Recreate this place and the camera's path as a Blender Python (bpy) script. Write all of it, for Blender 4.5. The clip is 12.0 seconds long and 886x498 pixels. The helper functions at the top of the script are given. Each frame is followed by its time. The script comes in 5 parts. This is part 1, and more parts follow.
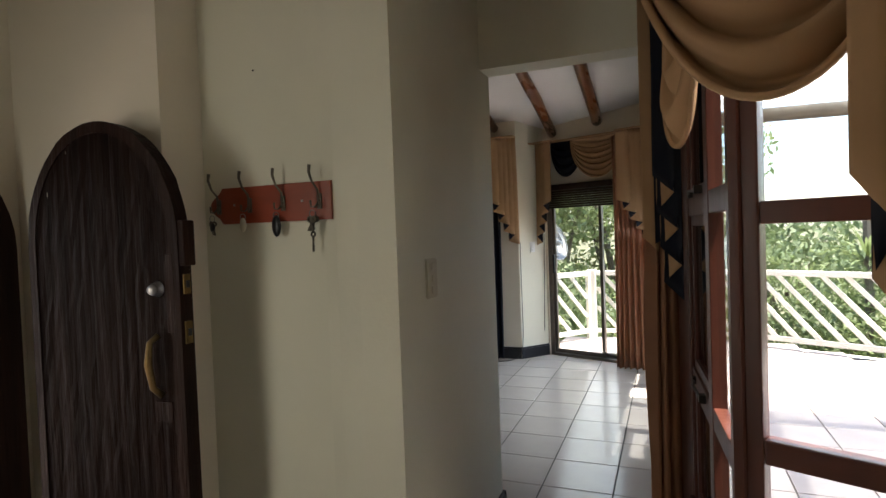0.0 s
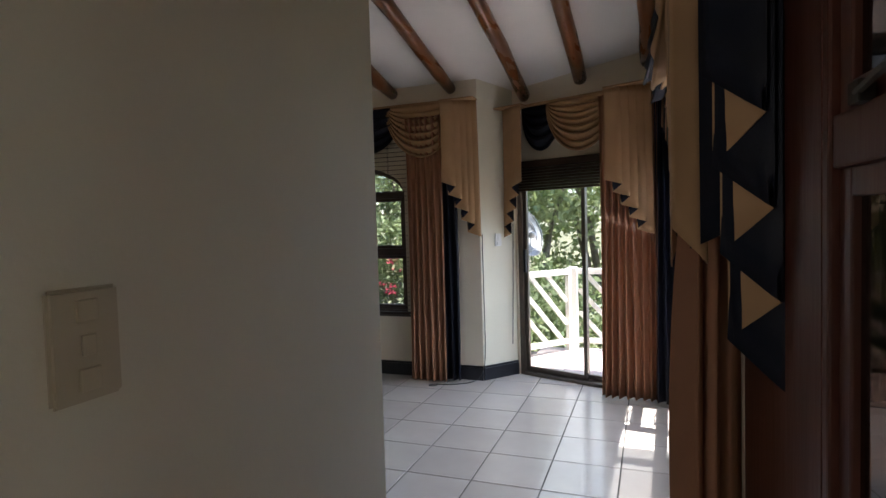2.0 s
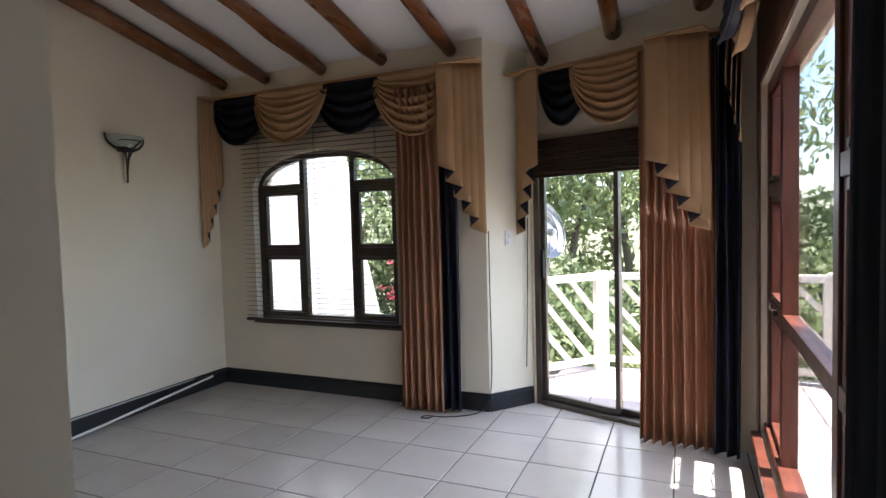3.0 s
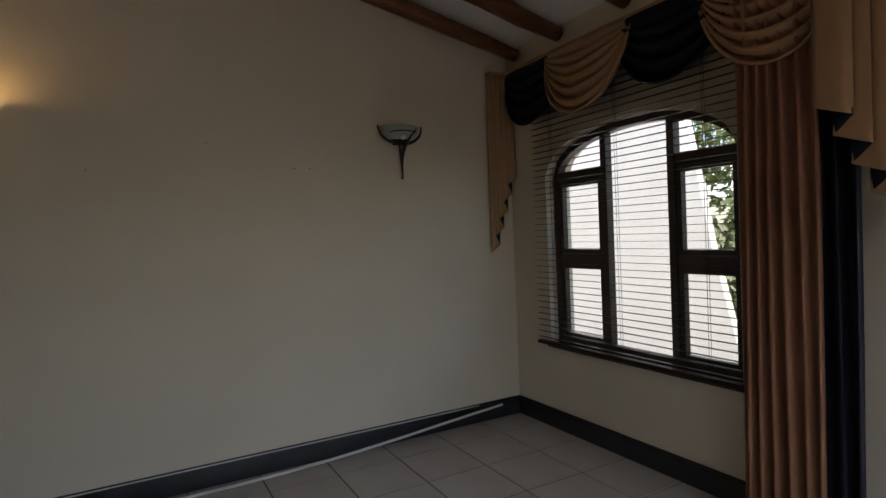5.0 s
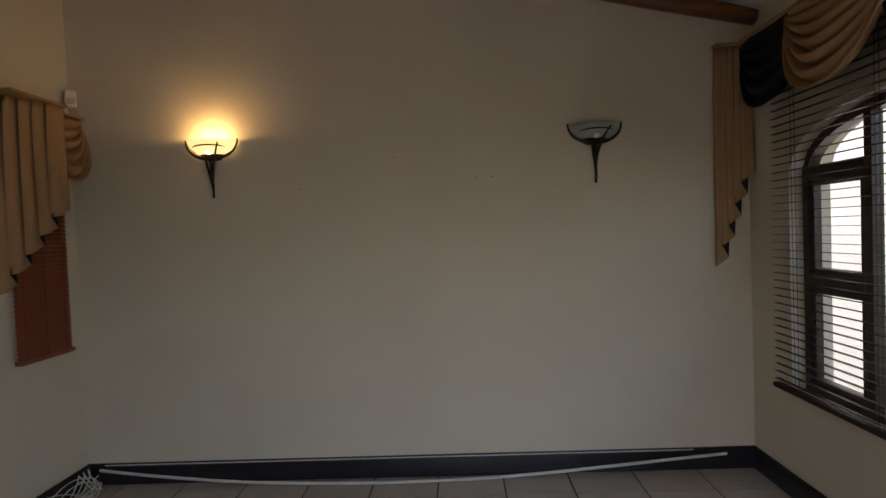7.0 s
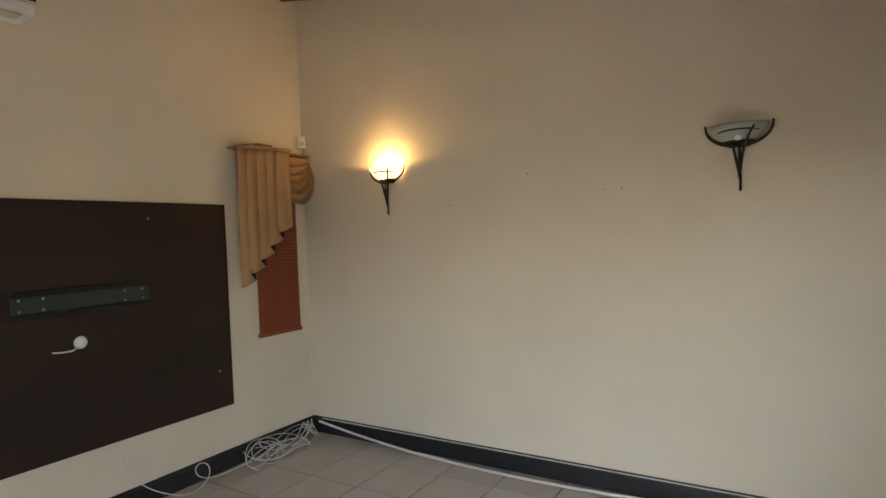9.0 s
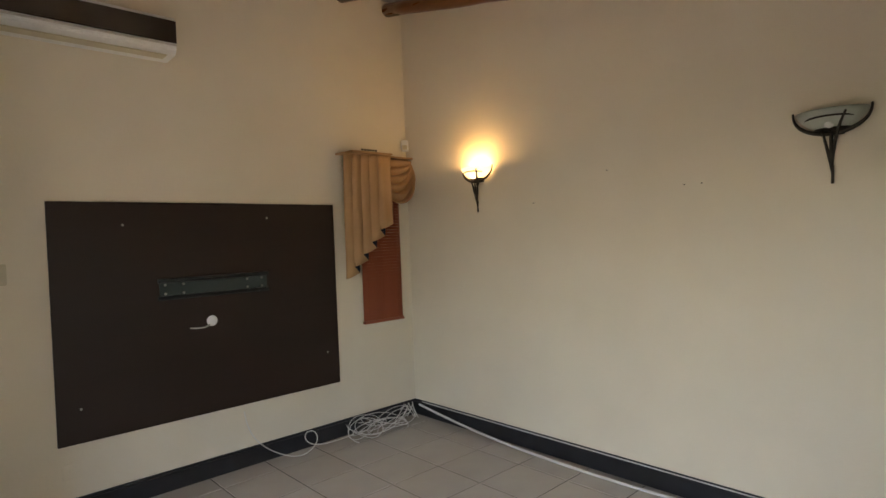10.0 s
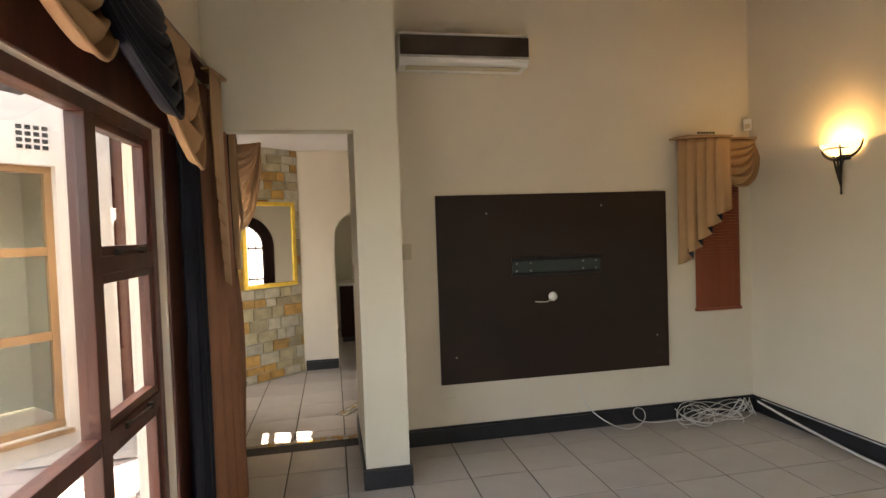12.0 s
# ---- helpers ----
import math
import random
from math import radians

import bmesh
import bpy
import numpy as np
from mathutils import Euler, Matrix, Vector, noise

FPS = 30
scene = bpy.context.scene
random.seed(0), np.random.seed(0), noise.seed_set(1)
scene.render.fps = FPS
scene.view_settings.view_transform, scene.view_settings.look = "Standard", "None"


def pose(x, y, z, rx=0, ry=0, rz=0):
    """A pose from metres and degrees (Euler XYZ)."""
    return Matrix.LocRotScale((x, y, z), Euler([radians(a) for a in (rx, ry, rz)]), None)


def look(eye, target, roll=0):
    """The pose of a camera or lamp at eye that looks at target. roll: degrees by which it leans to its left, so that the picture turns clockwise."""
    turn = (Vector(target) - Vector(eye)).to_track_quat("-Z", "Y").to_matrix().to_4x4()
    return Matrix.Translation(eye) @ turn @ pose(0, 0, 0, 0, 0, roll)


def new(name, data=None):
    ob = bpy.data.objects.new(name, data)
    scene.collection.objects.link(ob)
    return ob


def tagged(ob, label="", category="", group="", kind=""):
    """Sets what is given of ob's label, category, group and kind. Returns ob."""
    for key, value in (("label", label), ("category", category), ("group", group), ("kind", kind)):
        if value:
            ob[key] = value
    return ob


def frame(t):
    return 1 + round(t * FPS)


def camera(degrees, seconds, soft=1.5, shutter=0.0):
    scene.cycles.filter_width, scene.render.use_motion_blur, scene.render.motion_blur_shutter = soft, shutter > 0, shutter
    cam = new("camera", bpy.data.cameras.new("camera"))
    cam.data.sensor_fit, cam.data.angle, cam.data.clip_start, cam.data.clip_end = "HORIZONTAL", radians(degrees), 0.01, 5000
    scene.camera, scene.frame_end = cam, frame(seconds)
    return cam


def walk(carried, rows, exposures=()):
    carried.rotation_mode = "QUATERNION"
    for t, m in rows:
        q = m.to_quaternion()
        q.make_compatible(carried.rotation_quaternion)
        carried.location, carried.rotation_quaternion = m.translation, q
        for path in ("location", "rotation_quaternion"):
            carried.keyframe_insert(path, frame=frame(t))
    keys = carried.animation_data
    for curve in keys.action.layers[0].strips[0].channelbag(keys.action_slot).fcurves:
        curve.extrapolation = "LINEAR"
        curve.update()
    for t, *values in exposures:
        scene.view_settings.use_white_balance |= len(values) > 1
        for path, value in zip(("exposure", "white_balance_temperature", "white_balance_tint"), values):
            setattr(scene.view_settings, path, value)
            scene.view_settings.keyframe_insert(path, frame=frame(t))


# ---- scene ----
cam = camera(76.7, 12.0)
PATH = [
    (0, (0.859, 0.211, 1.494), (0.116, 2.067, 1.44), -2.1),
    (0.5, (0.845, 0.322, 1.487), (0.108, 2.18, 1.418), -1.6),
    (1, (0.831, 0.67, 1.481), (0.111, 2.534, 1.403), -1.9),
    (1.5, (0.771, 1.146, 1.471), (0.069, 3.017, 1.384), -2.1),
    (2, (0.725, 1.64, 1.473), (0.028, 3.515, 1.38), -1.7),
    (2.5, (0.726, 2.2, 1.45), (0.011, 4.063, 1.362), -1.8),
    (2.7, (0.687, 2.39, 1.44), (-0.042, 4.247, 1.348), -1.7),
    (4.3, (0.257, 3.538, 1.43), (-1.17, 4.937, 1.348), -1.9),
    (4.5, (0.224, 3.662, 1.425), (-1.315, 4.937, 1.35), -2.2),
    (5, (0.18, 4.012, 1.417), (-1.568, 4.982, 1.36), -2.5),
    (5.5, (0.115, 4.2, 1.416), (-1.757, 4.903, 1.369), -2.4),
    (6, (0.107, 4.328, 1.422), (-1.841, 4.778, 1.381), -2.3),
    (6.5, (0.129, 4.521, 1.475), (-1.86, 4.725, 1.429), -2.1),
    (7, (0.148, 4.796, 1.529), (-1.85, 4.741, 1.469), -2.2),
    (7.2, (0.158, 4.909, 1.536), (-1.835, 4.75, 1.478), -2.2),
    (9, (0.104, 5.863, 1.615), (-1.598, 4.813, 1.569), -2.3),
    (9.5, (0.097, 6.066, 1.605), (-1.47, 4.825, 1.563), -2.2),
    (10, (-0.055, 6.343, 1.607), (-1.419, 4.881, 1.565), -2.2),
    (10.5, (-0.102, 6.52, 1.625), (-1.204, 4.851, 1.58), -2.1),
    (11, (-0.008, 6.581, 1.628), (-0.857, 4.771, 1.576), -2.0),
    (11.5, (0.093, 6.598, 1.63), (-0.516, 4.694, 1.572), -2.0),
    (12, (0.18, 6.578, 1.637), (-0.206, 4.616, 1.573), -2.0),
]
walk(cam, [(t, look(eye, target, roll)) for t, eye, target, roll in PATH], exposures=[(0, 2.1, 6500, 10), (1.0, 2.0, 6450, 9), (1.5, 2.0, 6450, 9), (2.0, 2.08, 6150, 14), (2.7, 2.6, 6100, 16), (4.3, 1.25, 6600, 16), (5.0, 1.32, 6650, 16), (5.5, 1.4, 6700, 17), (6.0, 1.22, 6650, 17), (6.5, 1.45, 6700, 17), (7.2, 1.68, 6900, 18), (8.8, 2.83, 7200, 15), (10.5, 2.88, 7350, 15), (11.5, 3.0, 7450, 15), (12, 2.93, 7650, 16)])

# ---- world, sun, exposure ----
world = bpy.data.worlds.new("world")
scene.world = world
world.use_nodes = True
wn = world.node_tree
sky = wn.nodes.new("ShaderNodeTexSky")
sky.sky_type = "NISHITA"
sky.sun_disc = False
SUN_EL, SUN_AZ = radians(74), radians(98)   # azimuth from +y towards +x
sky.sun_elevation, sky.sun_rotation = SUN_EL, SUN_AZ
wn.links.new(sky.outputs[0], wn.nodes["Background"].inputs[0])
wn.nodes["Background"].inputs[1].default_value = 0.15
sun = new("sun", bpy.data.lights.new("sun", "SUN"))
sun.data.energy, sun.data.angle, sun.data.color = 5.0, radians(0.6), (1.0, 0.95, 0.87)
sun.matrix_world = look((math.sin(SUN_AZ) * math.cos(SUN_EL) * 20, math.cos(SUN_AZ) * math.cos(SUN_EL) * 20, math.sin(SUN_EL) * 20), (0, 0, 0))


def sky_lamp(name, eye, target, w, h, watts, spread=180, tint=(0.97, 0.98, 1.0)):
    """Stands in a window's opening for the sky's light."""
    lamp = new(name, bpy.data.lights.new(name, "AREA"))
    lamp.data.shape, lamp.data.size, lamp.data.size_y = "RECTANGLE", w, h
    lamp.data.energy, lamp.data.color = watts, tint
    lamp.data.spread = radians(spread)
    lamp.matrix_world = look(eye, target)
    return lamp


sky_lamp("bay_sky_light", (1.622, 1.42, 1.32), (1.222, 0.503, 1.32), 0.48, 1.6, 1.4)
# added warm fill for the key rack wall, set in an unseen back window
sky_lamp("back_fill_light", (-1.12, -0.50, 1.2), (-0.45, 1.9, 0.75), 0.6, 1.7, 1.6, 110, (1.0, 0.96, 0.84))
sky_lamp("door_sky_light", (0.27, 6.78, 1.05), (-0.75, 4.30, -0.95), 1.2, 1.7, 2.5, 140, (0.86, 0.93, 1.0))
sky_lamp("terrace_sky_light", (1.02, 5.0, 1.2), (-1.6, 4.9, -0.95), 2.1, 1.7, 2.4, 105, (0.86, 0.93, 1.0))


# ---- materials ----
def mat(name, color, rough=0.6, metal=0.0, vary=0.15, scale=6.0, bump=0.0, bscale=60.0, stretch=(1, 1, 1), color2=None, rand=0.0, spec=0.5, trans=0.0, coat=0.0):
    m = bpy.data.materials.new(name)
    m.use_nodes = True
    nt = m.node_tree
    b = nt.nodes["Principled BSDF"]
    b.inputs["Roughness"].default_value = rough
    b.inputs["Metallic"].default_value = metal
    b.inputs["Specular IOR Level"].default_value = spec
    b.inputs["Coat Weight"].default_value = coat
    L = nt.links.new
    tc = nt.nodes.new("ShaderNodeTexCoord")
    mp = nt.nodes.new("ShaderNodeMapping")
    mp.inputs["Scale"].default_value = stretch
    L(tc.outputs["Object"], mp.inputs[0])
    n1 = nt.nodes.new("ShaderNodeTexNoise")
    n1.inputs["Scale"].default_value, n1.inputs["Detail"].default_value = scale, 6
    L(mp.outputs[0], n1.inputs["Vector"])
    c2 = color2 or tuple(c * (1 - 2.2 * vary) for c in color)
    mix = nt.nodes.new("ShaderNodeMix")
    mix.data_type = "RGBA"
    mix.inputs[6].default_value = (*color, 1)
    mix.inputs[7].default_value = (*c2, 1)
    ramp = nt.nodes.new("ShaderNodeMapRange")
    ramp.inputs[1].default_value, ramp.inputs[2].default_value = 0.35, 0.75
    L(n1.outputs[0], ramp.inputs[0])
    L(ramp.outputs[0], mix.inputs[0])
    out = mix.outputs[2]
    if rand:
        oi = nt.nodes.new("ShaderNodeObjectInfo")
        hs = nt.nodes.new("ShaderNodeHueSaturation")
        mr = nt.nodes.new("ShaderNodeMapRange")
        mr.inputs[3].default_value, mr.inputs[4].default_value = 1 - rand, 1 + rand
        L(oi.outputs["Random"], mr.inputs[0])
        L(mr.outputs[0], hs.inputs["Value"])
        L(out, hs.inputs["Color"])
        out = hs.outputs[0]
    L(out, b.inputs["Base Color"])
    if trans:
        tr = nt.nodes.new("ShaderNodeBsdfTranslucent")
        L(out, tr.inputs[0])
        ms = nt.nodes.new("ShaderNodeMixShader")
        ms.inputs[0].default_value = trans
        L(b.outputs[0], ms.inputs[1])
        L(tr.outputs[0], ms.inputs[2])
        L(ms.outputs[0], nt.nodes["Material Output"].inputs[0])
    if bump:
        n2 = nt.nodes.new("ShaderNodeTexNoise")
        n2.inputs["Scale"].default_value, n2.inputs["Detail"].default_value = bscale, 5
        L(mp.outputs[0], n2.inputs["Vector"])
        bp = nt.nodes.new("ShaderNodeBump")
        bp.inputs["Strength"].default_value, bp.inputs["Distance"].default_value = bump, 0.01
        L(n2.outputs[0], bp.inputs["Height"])
        L(bp.outputs[0], b.inputs["Normal"])
        rr = nt.nodes.new("ShaderNodeMapRange")
        rr.inputs[3].default_value, rr.inputs[4].default_value = max(0.02, rough - 0.08), min(1, rough + 0.08)
        L(n1.outputs[0], rr.inputs[0])
        L(rr.outputs[0], b.inputs["Roughness"])
    return m


def glass_mat(name, tint=(1, 1, 1), gloss=1.0):
    m = bpy.data.materials.new(name)
    m.use_nodes = True
    nt = m.node_tree
    nt.nodes.remove(nt.nodes["Principled BSDF"])
    t, g, f, x, pw, ad = (nt.nodes.new("ShaderNode" + k) for k in ("BsdfTransparent", "BsdfGlossy", "LayerWeight", "MixShader", "Math", "Math"))
    t.inputs[0].default_value = (*tint, 1)
    g.inputs["Roughness"].default_value = 0.02
    f.inputs[0].default_value = 0.5
    pw.operation, ad.operation = "POWER", "MULTIPLY_ADD"
    pw.inputs[1].default_value = 4.0
    ad.inputs[1].default_value, ad.inputs[2].default_value = 0.7 * gloss, 0.03 * gloss
    nt.links.new(f.outputs["Facing"], pw.inputs[0])
    nt.links.new(pw.outputs[0], ad.inputs[0])
    nt.links.new(ad.outputs[0], x.inputs[0])
    nt.links.new(t.outputs[0], x.inputs[1])
    nt.links.new(g.outputs[0], x.inputs[2])
    nt.links.new(x.outputs[0], nt.nodes["Material Output"].inputs[0])
    return m


def glow_mat(name, color, strength):
    m = bpy.data.materials.new(name)
    m.use_nodes = True
    b = m.node_tree.nodes["Principled BSDF"]
    b.inputs["Base Color"].default_value = (0.8, 0.78, 0.7, 1)
    b.inputs["Emission Color"].default_value = (*color, 1)
    b.inputs["Emission Strength"].default_value = strength
    return m


M = {
    "plaster": mat("cream_plaster", (0.72, 0.65, 0.525), 0.75, vary=0.03, scale=1.6, bump=0.12, bscale=45),
    "plaster_grey": mat("off_white_plaster", (0.74, 0.71, 0.575), 0.7, vary=0.03, scale=2.0, bump=0.1, bscale=50),
    "ceiling": mat("ceiling_paint", (0.80, 0.79, 0.76), 0.8, vary=0.03, scale=2.0, bump=0.06, bscale=60),
    "white_wall": mat("white_exterior_plaster", (0.82, 0.80, 0.76), 0.8, vary=0.04, scale=2.5, bump=0.2, bscale=40),
    "wing_wall": mat("cream_exterior_plaster", (0.62, 0.56, 0.48), 0.8, vary=0.05, scale=2.5, bump=0.2, bscale=40),
    "pine": mat("golden_varnished_timber", (0.33, 0.18, 0.075), 0.35, vary=0.2, scale=10, bump=0.1, bscale=60, stretch=(1, 1, 0.1)),
    "base": mat("black_skirting_paint", (0.018, 0.019, 0.024), 0.35, vary=0.2, scale=8),
    "tile": mat("glazed_floor_tile", (0.50, 0.455, 0.41), 0.17, vary=0.06, scale=3.0, bump=0.02, bscale=25, rand=0.05),
    "grout": mat("dark_grout", (0.055, 0.05, 0.047), 0.9, vary=0.1, scale=30, bump=0.1),
    "terrace_tile": mat("terrace_tile", (0.48, 0.40, 0.37), 0.6, vary=0.08, scale=4, bump=0.05, rand=0.06),
    "log": mat("varnished_log", (0.19, 0.072, 0.024), 0.28, vary=0.25, scale=9, bump=0.3, bscale=14, stretch=(1, 0.15, 1)),
    "frame": mat("mahogany_frame", (0.10, 0.030, 0.018), 0.35, vary=0.2, scale=10, bump=0.1, bscale=60, stretch=(1, 1, 0.1)),
    "frame_dark": mat("dark_bronze_frame", (0.07, 0.040, 0.028), 0.4, vary=0.2, scale=10, bump=0.05),
    "oldwood": mat("old_dark_door_wood", (0.024, 0.0095, 0.006), 0.55, vary=0.3, scale=6, bump=0.8, bscale=14, stretch=(3.0, 3.0, 0.2), color2=(0.009, 0.004, 0.003), spec=0.1),
    "tan": mat("tan_curtain_cloth", (0.43, 0.26, 0.13), 0.75, vary=0.06, scale=5, bump=0.06, bscale=300, trans=0.0),
    "tan_sheer": mat("tan_drape_cloth", (0.42, 0.205, 0.115), 0.75, vary=0.07, scale=5, bump=0.06, bscale=300, trans=0.25),
    "navy": mat("black_navy_satin", (0.008, 0.010, 0.020), 0.5, vary=0.1, scale=6, bump=0.05, bscale=200, spec=0.2),
    "blind": mat("brown_blind_slat", (0.035, 0.018, 0.012), 0.5, vary=0.15, scale=6, spec=0.25),
    "blind_red": mat("cherry_blind_slat", (0.30, 0.075, 0.035), 0.4, vary=0.12, scale=9),
    "rack": mat("red_stained_wood", (0.33, 0.055, 0.020), 0.3, vary=0.2, scale=9, bump=0.08, bscale=40, stretch=(0.25, 1, 1)),
    "brass": mat("aged_brass", (0.22, 0.145, 0.06), 0.45, 1.0, vary=0.2, scale=30, bump=0.1),
    "steel": mat("worn_steel", (0.42, 0.41, 0.39), 0.32, 1.0, vary=0.15, scale=30),
    "iron": mat("dark_bronze_iron", (0.045, 0.038, 0.028), 0.45, 0.6, vary=0.2, scale=20, bump=0.1),
    "hook_metal": mat("tarnished_hook_metal", (0.15, 0.13, 0.10), 0.4, 0.8, vary=0.2, scale=40),
    "plastic": mat("cream_plastic", (0.56, 0.50, 0.36), 0.4, vary=0.04, scale=10),
    "white_plastic": mat("white_plastic", (0.78, 0.78, 0.76), 0.35, vary=0.03, scale=10),
    "board": mat("espresso_board", (0.028, 0.015, 0.011), 0.42, spec=0.3, vary=0.15, scale=3, bump=0.05, bscale=40, stretch=(0.2, 1, 1)),
    "black": mat("black_metal", (0.012, 0.013, 0.015), 0.35, 0.3, vary=0.15, scale=20),
    "gold": mat("gilt_frame", (0.80, 0.56, 0.10), 0.36, 0.8, vary=0.08, scale=20, bump=0.04, bscale=80),
    "rail": mat("cream_painted_timber", (0.74, 0.70, 0.62), 0.6, vary=0.06, scale=8, bump=0.1),
    "leaf": mat("shrub_leaf", (0.18, 0.22, 0.10), 0.55, vary=0.3, scale=3, color2=(0.07, 0.11, 0.04), trans=0.35),
    "leaf_b": mat("bright_leaf", (0.28, 0.32, 0.15), 0.55, vary=0.3, scale=3, color2=(0.12, 0.17, 0.05), trans=0.4),
    "bark": mat("grey_bark", (0.16, 0.13, 0.10), 0.85, vary=0.25, scale=12, bump=0.6, bscale=25),
    "soil": mat("garden_soil_grass", (0.10, 0.11, 0.045), 0.95, vary=0.3, scale=3, bump=0.5, bscale=30, color2=(0.13, 0.10, 0.06)),
    "stone": mat("sandstone_piece", (0.42, 0.36, 0.22), 0.7, vary=0.18, scale=9, bump=0.3, bscale=40, rand=0.25),
    "stone_gold": mat("golden_sandstone_piece", (0.50, 0.29, 0.08), 0.7, vary=0.2, scale=9, bump=0.3, bscale=40, rand=0.2),
    "stone_rust": mat("rust_sandstone_piece", (0.42, 0.19, 0.08), 0.7, vary=0.2, scale=9, bump=0.3, bscale=40, rand=0.2),
    "stone_pale": mat("pale_sandstone_piece", (0.50, 0.46, 0.35), 0.7, vary=0.15, scale=9, bump=0.3, bscale=40, rand=0.15),
    "mortar": mat("stone_mortar", (0.50, 0.45, 0.34), 0.9, vary=0.1, scale=20, bump=0.3),
    "mosaic": mat("mosaic_border", (0.36, 0.29, 0.22), 0.4, vary=0.3, scale=60, color2=(0.16, 0.13, 0.11)),
    "aluminium": mat("bronze_aluminium", (0.16, 0.14, 0.12), 0.35, 0.8, vary=0.1, scale=20),
    "glass": glass_mat("window_glass", (0.96, 0.97, 0.96)),
    # dark tint added so these panes look dark and pass little light
    "glass_dimmed": glass_mat("dimmed_window_glass", (0.13, 0.11, 0.095)),
    "cable": mat("white_cable", (0.70, 0.69, 0.66), 0.45, vary=0.05),
    "black_cable": mat("black_cable", (0.02, 0.02, 0.02), 0.45, vary=0.05),
}
mm = bpy.data.materials.new("mirror_silver")
mm.use_nodes = True
mb = mm.node_tree.nodes["Principled BSDF"]
mb.inputs["Metallic"].default_value, mb.inputs["Roughness"].default_value = 1.0, 0.02
mb.inputs["Base Color"].default_value = (0.86, 0.87, 0.86, 1)
M["mirror"] = mm


# ---- mesh helpers ----
def mesh_of(name, bm, material, smooth=False):
    me = bpy.data.meshes.new(name)
    bm.to_mesh(me)
    bm.free()
    for m in (material if isinstance(material, (list, tuple)) else [material]):
        me.materials.append(m)
    if smooth:
        for p in me.polygons:
            p.use_smooth = True
    return me


def part(name, bm, material, parent=None, label="", smooth=False):
    ob = new(name, mesh_of(name, bm, material, smooth))
    if parent is not None:
        ob.parent = parent
    if label:
        ob["label"] = label
    return ob


def thing(name, m=None, label="", category="", group="", kind=""):
    ob = new(name)
    ob.empty_display_size = 0.1
    if m is not None:
        ob.matrix_world = m
    return tagged(ob, label, category, group, kind)


def box(x0, x1, y0, y1, z0, z1, bev=0.0, bm=None):
    b = bmesh.new()
    bmesh.ops.create_cube(b, size=1)
    bmesh.ops.transform(b, matrix=Matrix.LocRotScale(((x0 + x1) / 2, (y0 + y1) / 2, (z0 + z1) / 2), None, (abs(x1 - x0), abs(y1 - y0), abs(z1 - z0))), verts=b.verts)
    if bev:
        bmesh.ops.bevel(b, geom=b.edges, offset=bev, segments=2, affect="EDGES", profile=0.6)
    return merge(bm, b)


def merge(bm, b, m=None):
    if m is not None:
        bmesh.ops.transform(b, matrix=m, verts=b.verts)
    if bm is None:
        return b
    t = bpy.data.meshes.new("tmp")
    b.to_mesh(t)
    b.free()
    bm.from_mesh(t)
    bpy.data.meshes.remove(t)
    return bm


def prism(poly, z0, z1, bm=None):
    """An upright block over a plan outline."""
    b = bmesh.new()
    lo = [b.verts.new((x, y, z0)) for x, y in poly]
    hi = [b.verts.new((x, y, z1)) for x, y in poly]
    n = len(poly)
    b.faces.new(lo[::-1])
    b.faces.new(hi)
    for i in range(n):
        b.faces.new((lo[i], lo[(i + 1) % n], hi[(i + 1) % n], hi[i]))
    bmesh.ops.recalc_face_normals(b, faces=b.faces)
    return merge(bm, b)


def tube(points, r, seg=8, bm=None, taper=None):
    """A round bar along points."""
    b = bmesh.new()
    pts = [Vector(p) for p in points]
    rings = []
    side = None
    for i, p in enumerate(pts):
        d = (pts[min(i + 1, len(pts) - 1)] - pts[max(i - 1, 0)]).normalized()
        if side is None:
            side = d.orthogonal().normalized()
        side = (side - d * side.dot(d)).normalized()
        up = d.cross(side)
        rad = taper[i] if taper else r
        rings.append([b.verts.new(p + rad * (math.cos(a) * side + math.sin(a) * up)) for a in (2 * math.pi * k / seg for k in range(seg))])
    for a, c in zip(rings, rings[1:]):
        for k in range(seg):
            b.faces.new((a[k], a[(k + 1) % seg], c[(k + 1) % seg], c[k]))
    b.faces.new(rings[0][::-1])
    b.faces.new(rings[-1])
    return merge(bm, b)


def lathe(profile, seg=24, bm=None, arc=2 * math.pi, start=0.0):
    """A turned shape round z from (radius, z) pairs."""
    b = bmesh.new()
    full = abs(arc - 2 * math.pi) < 1e-6
    cols = seg if full else seg + 1
    grid = [[b.verts.new((r * math.cos(start + arc * k / seg), r * math.sin(start + arc * k / seg), z)) for k in range(cols)] for r, z in profile]
    for a, c in zip(grid, grid[1:]):
        for k in range(seg):
            b.faces.new((a[k], a[(k + 1) % cols], c[(k + 1) % cols], c[k]))
    bmesh.ops.remove_doubles(b, verts=b.verts, dist=1e-5)
    bmesh.ops.recalc_face_normals(b, faces=b.faces)
    return merge(bm, b)


def sheet(fn, nu, nv, thick=0.0, bm=None):
    """A curved sheet from fn(u, v) with u and v from 0 to 1."""
    b = bmesh.new()
    g = [[b.verts.new(fn(i / nu, j / nv)) for i in range(nu + 1)] for j in range(nv + 1)]
    for j in range(nv):
        for i in range(nu):
            b.faces.new((g[j][i], g[j][i + 1], g[j + 1][i + 1], g[j + 1][i]))
    if thick:
        bmesh.ops.recalc_face_normals(b, faces=b.faces)
        bmesh.ops.solidify(b, geom=b.faces[:], thickness=thick)
    return merge(bm, b)


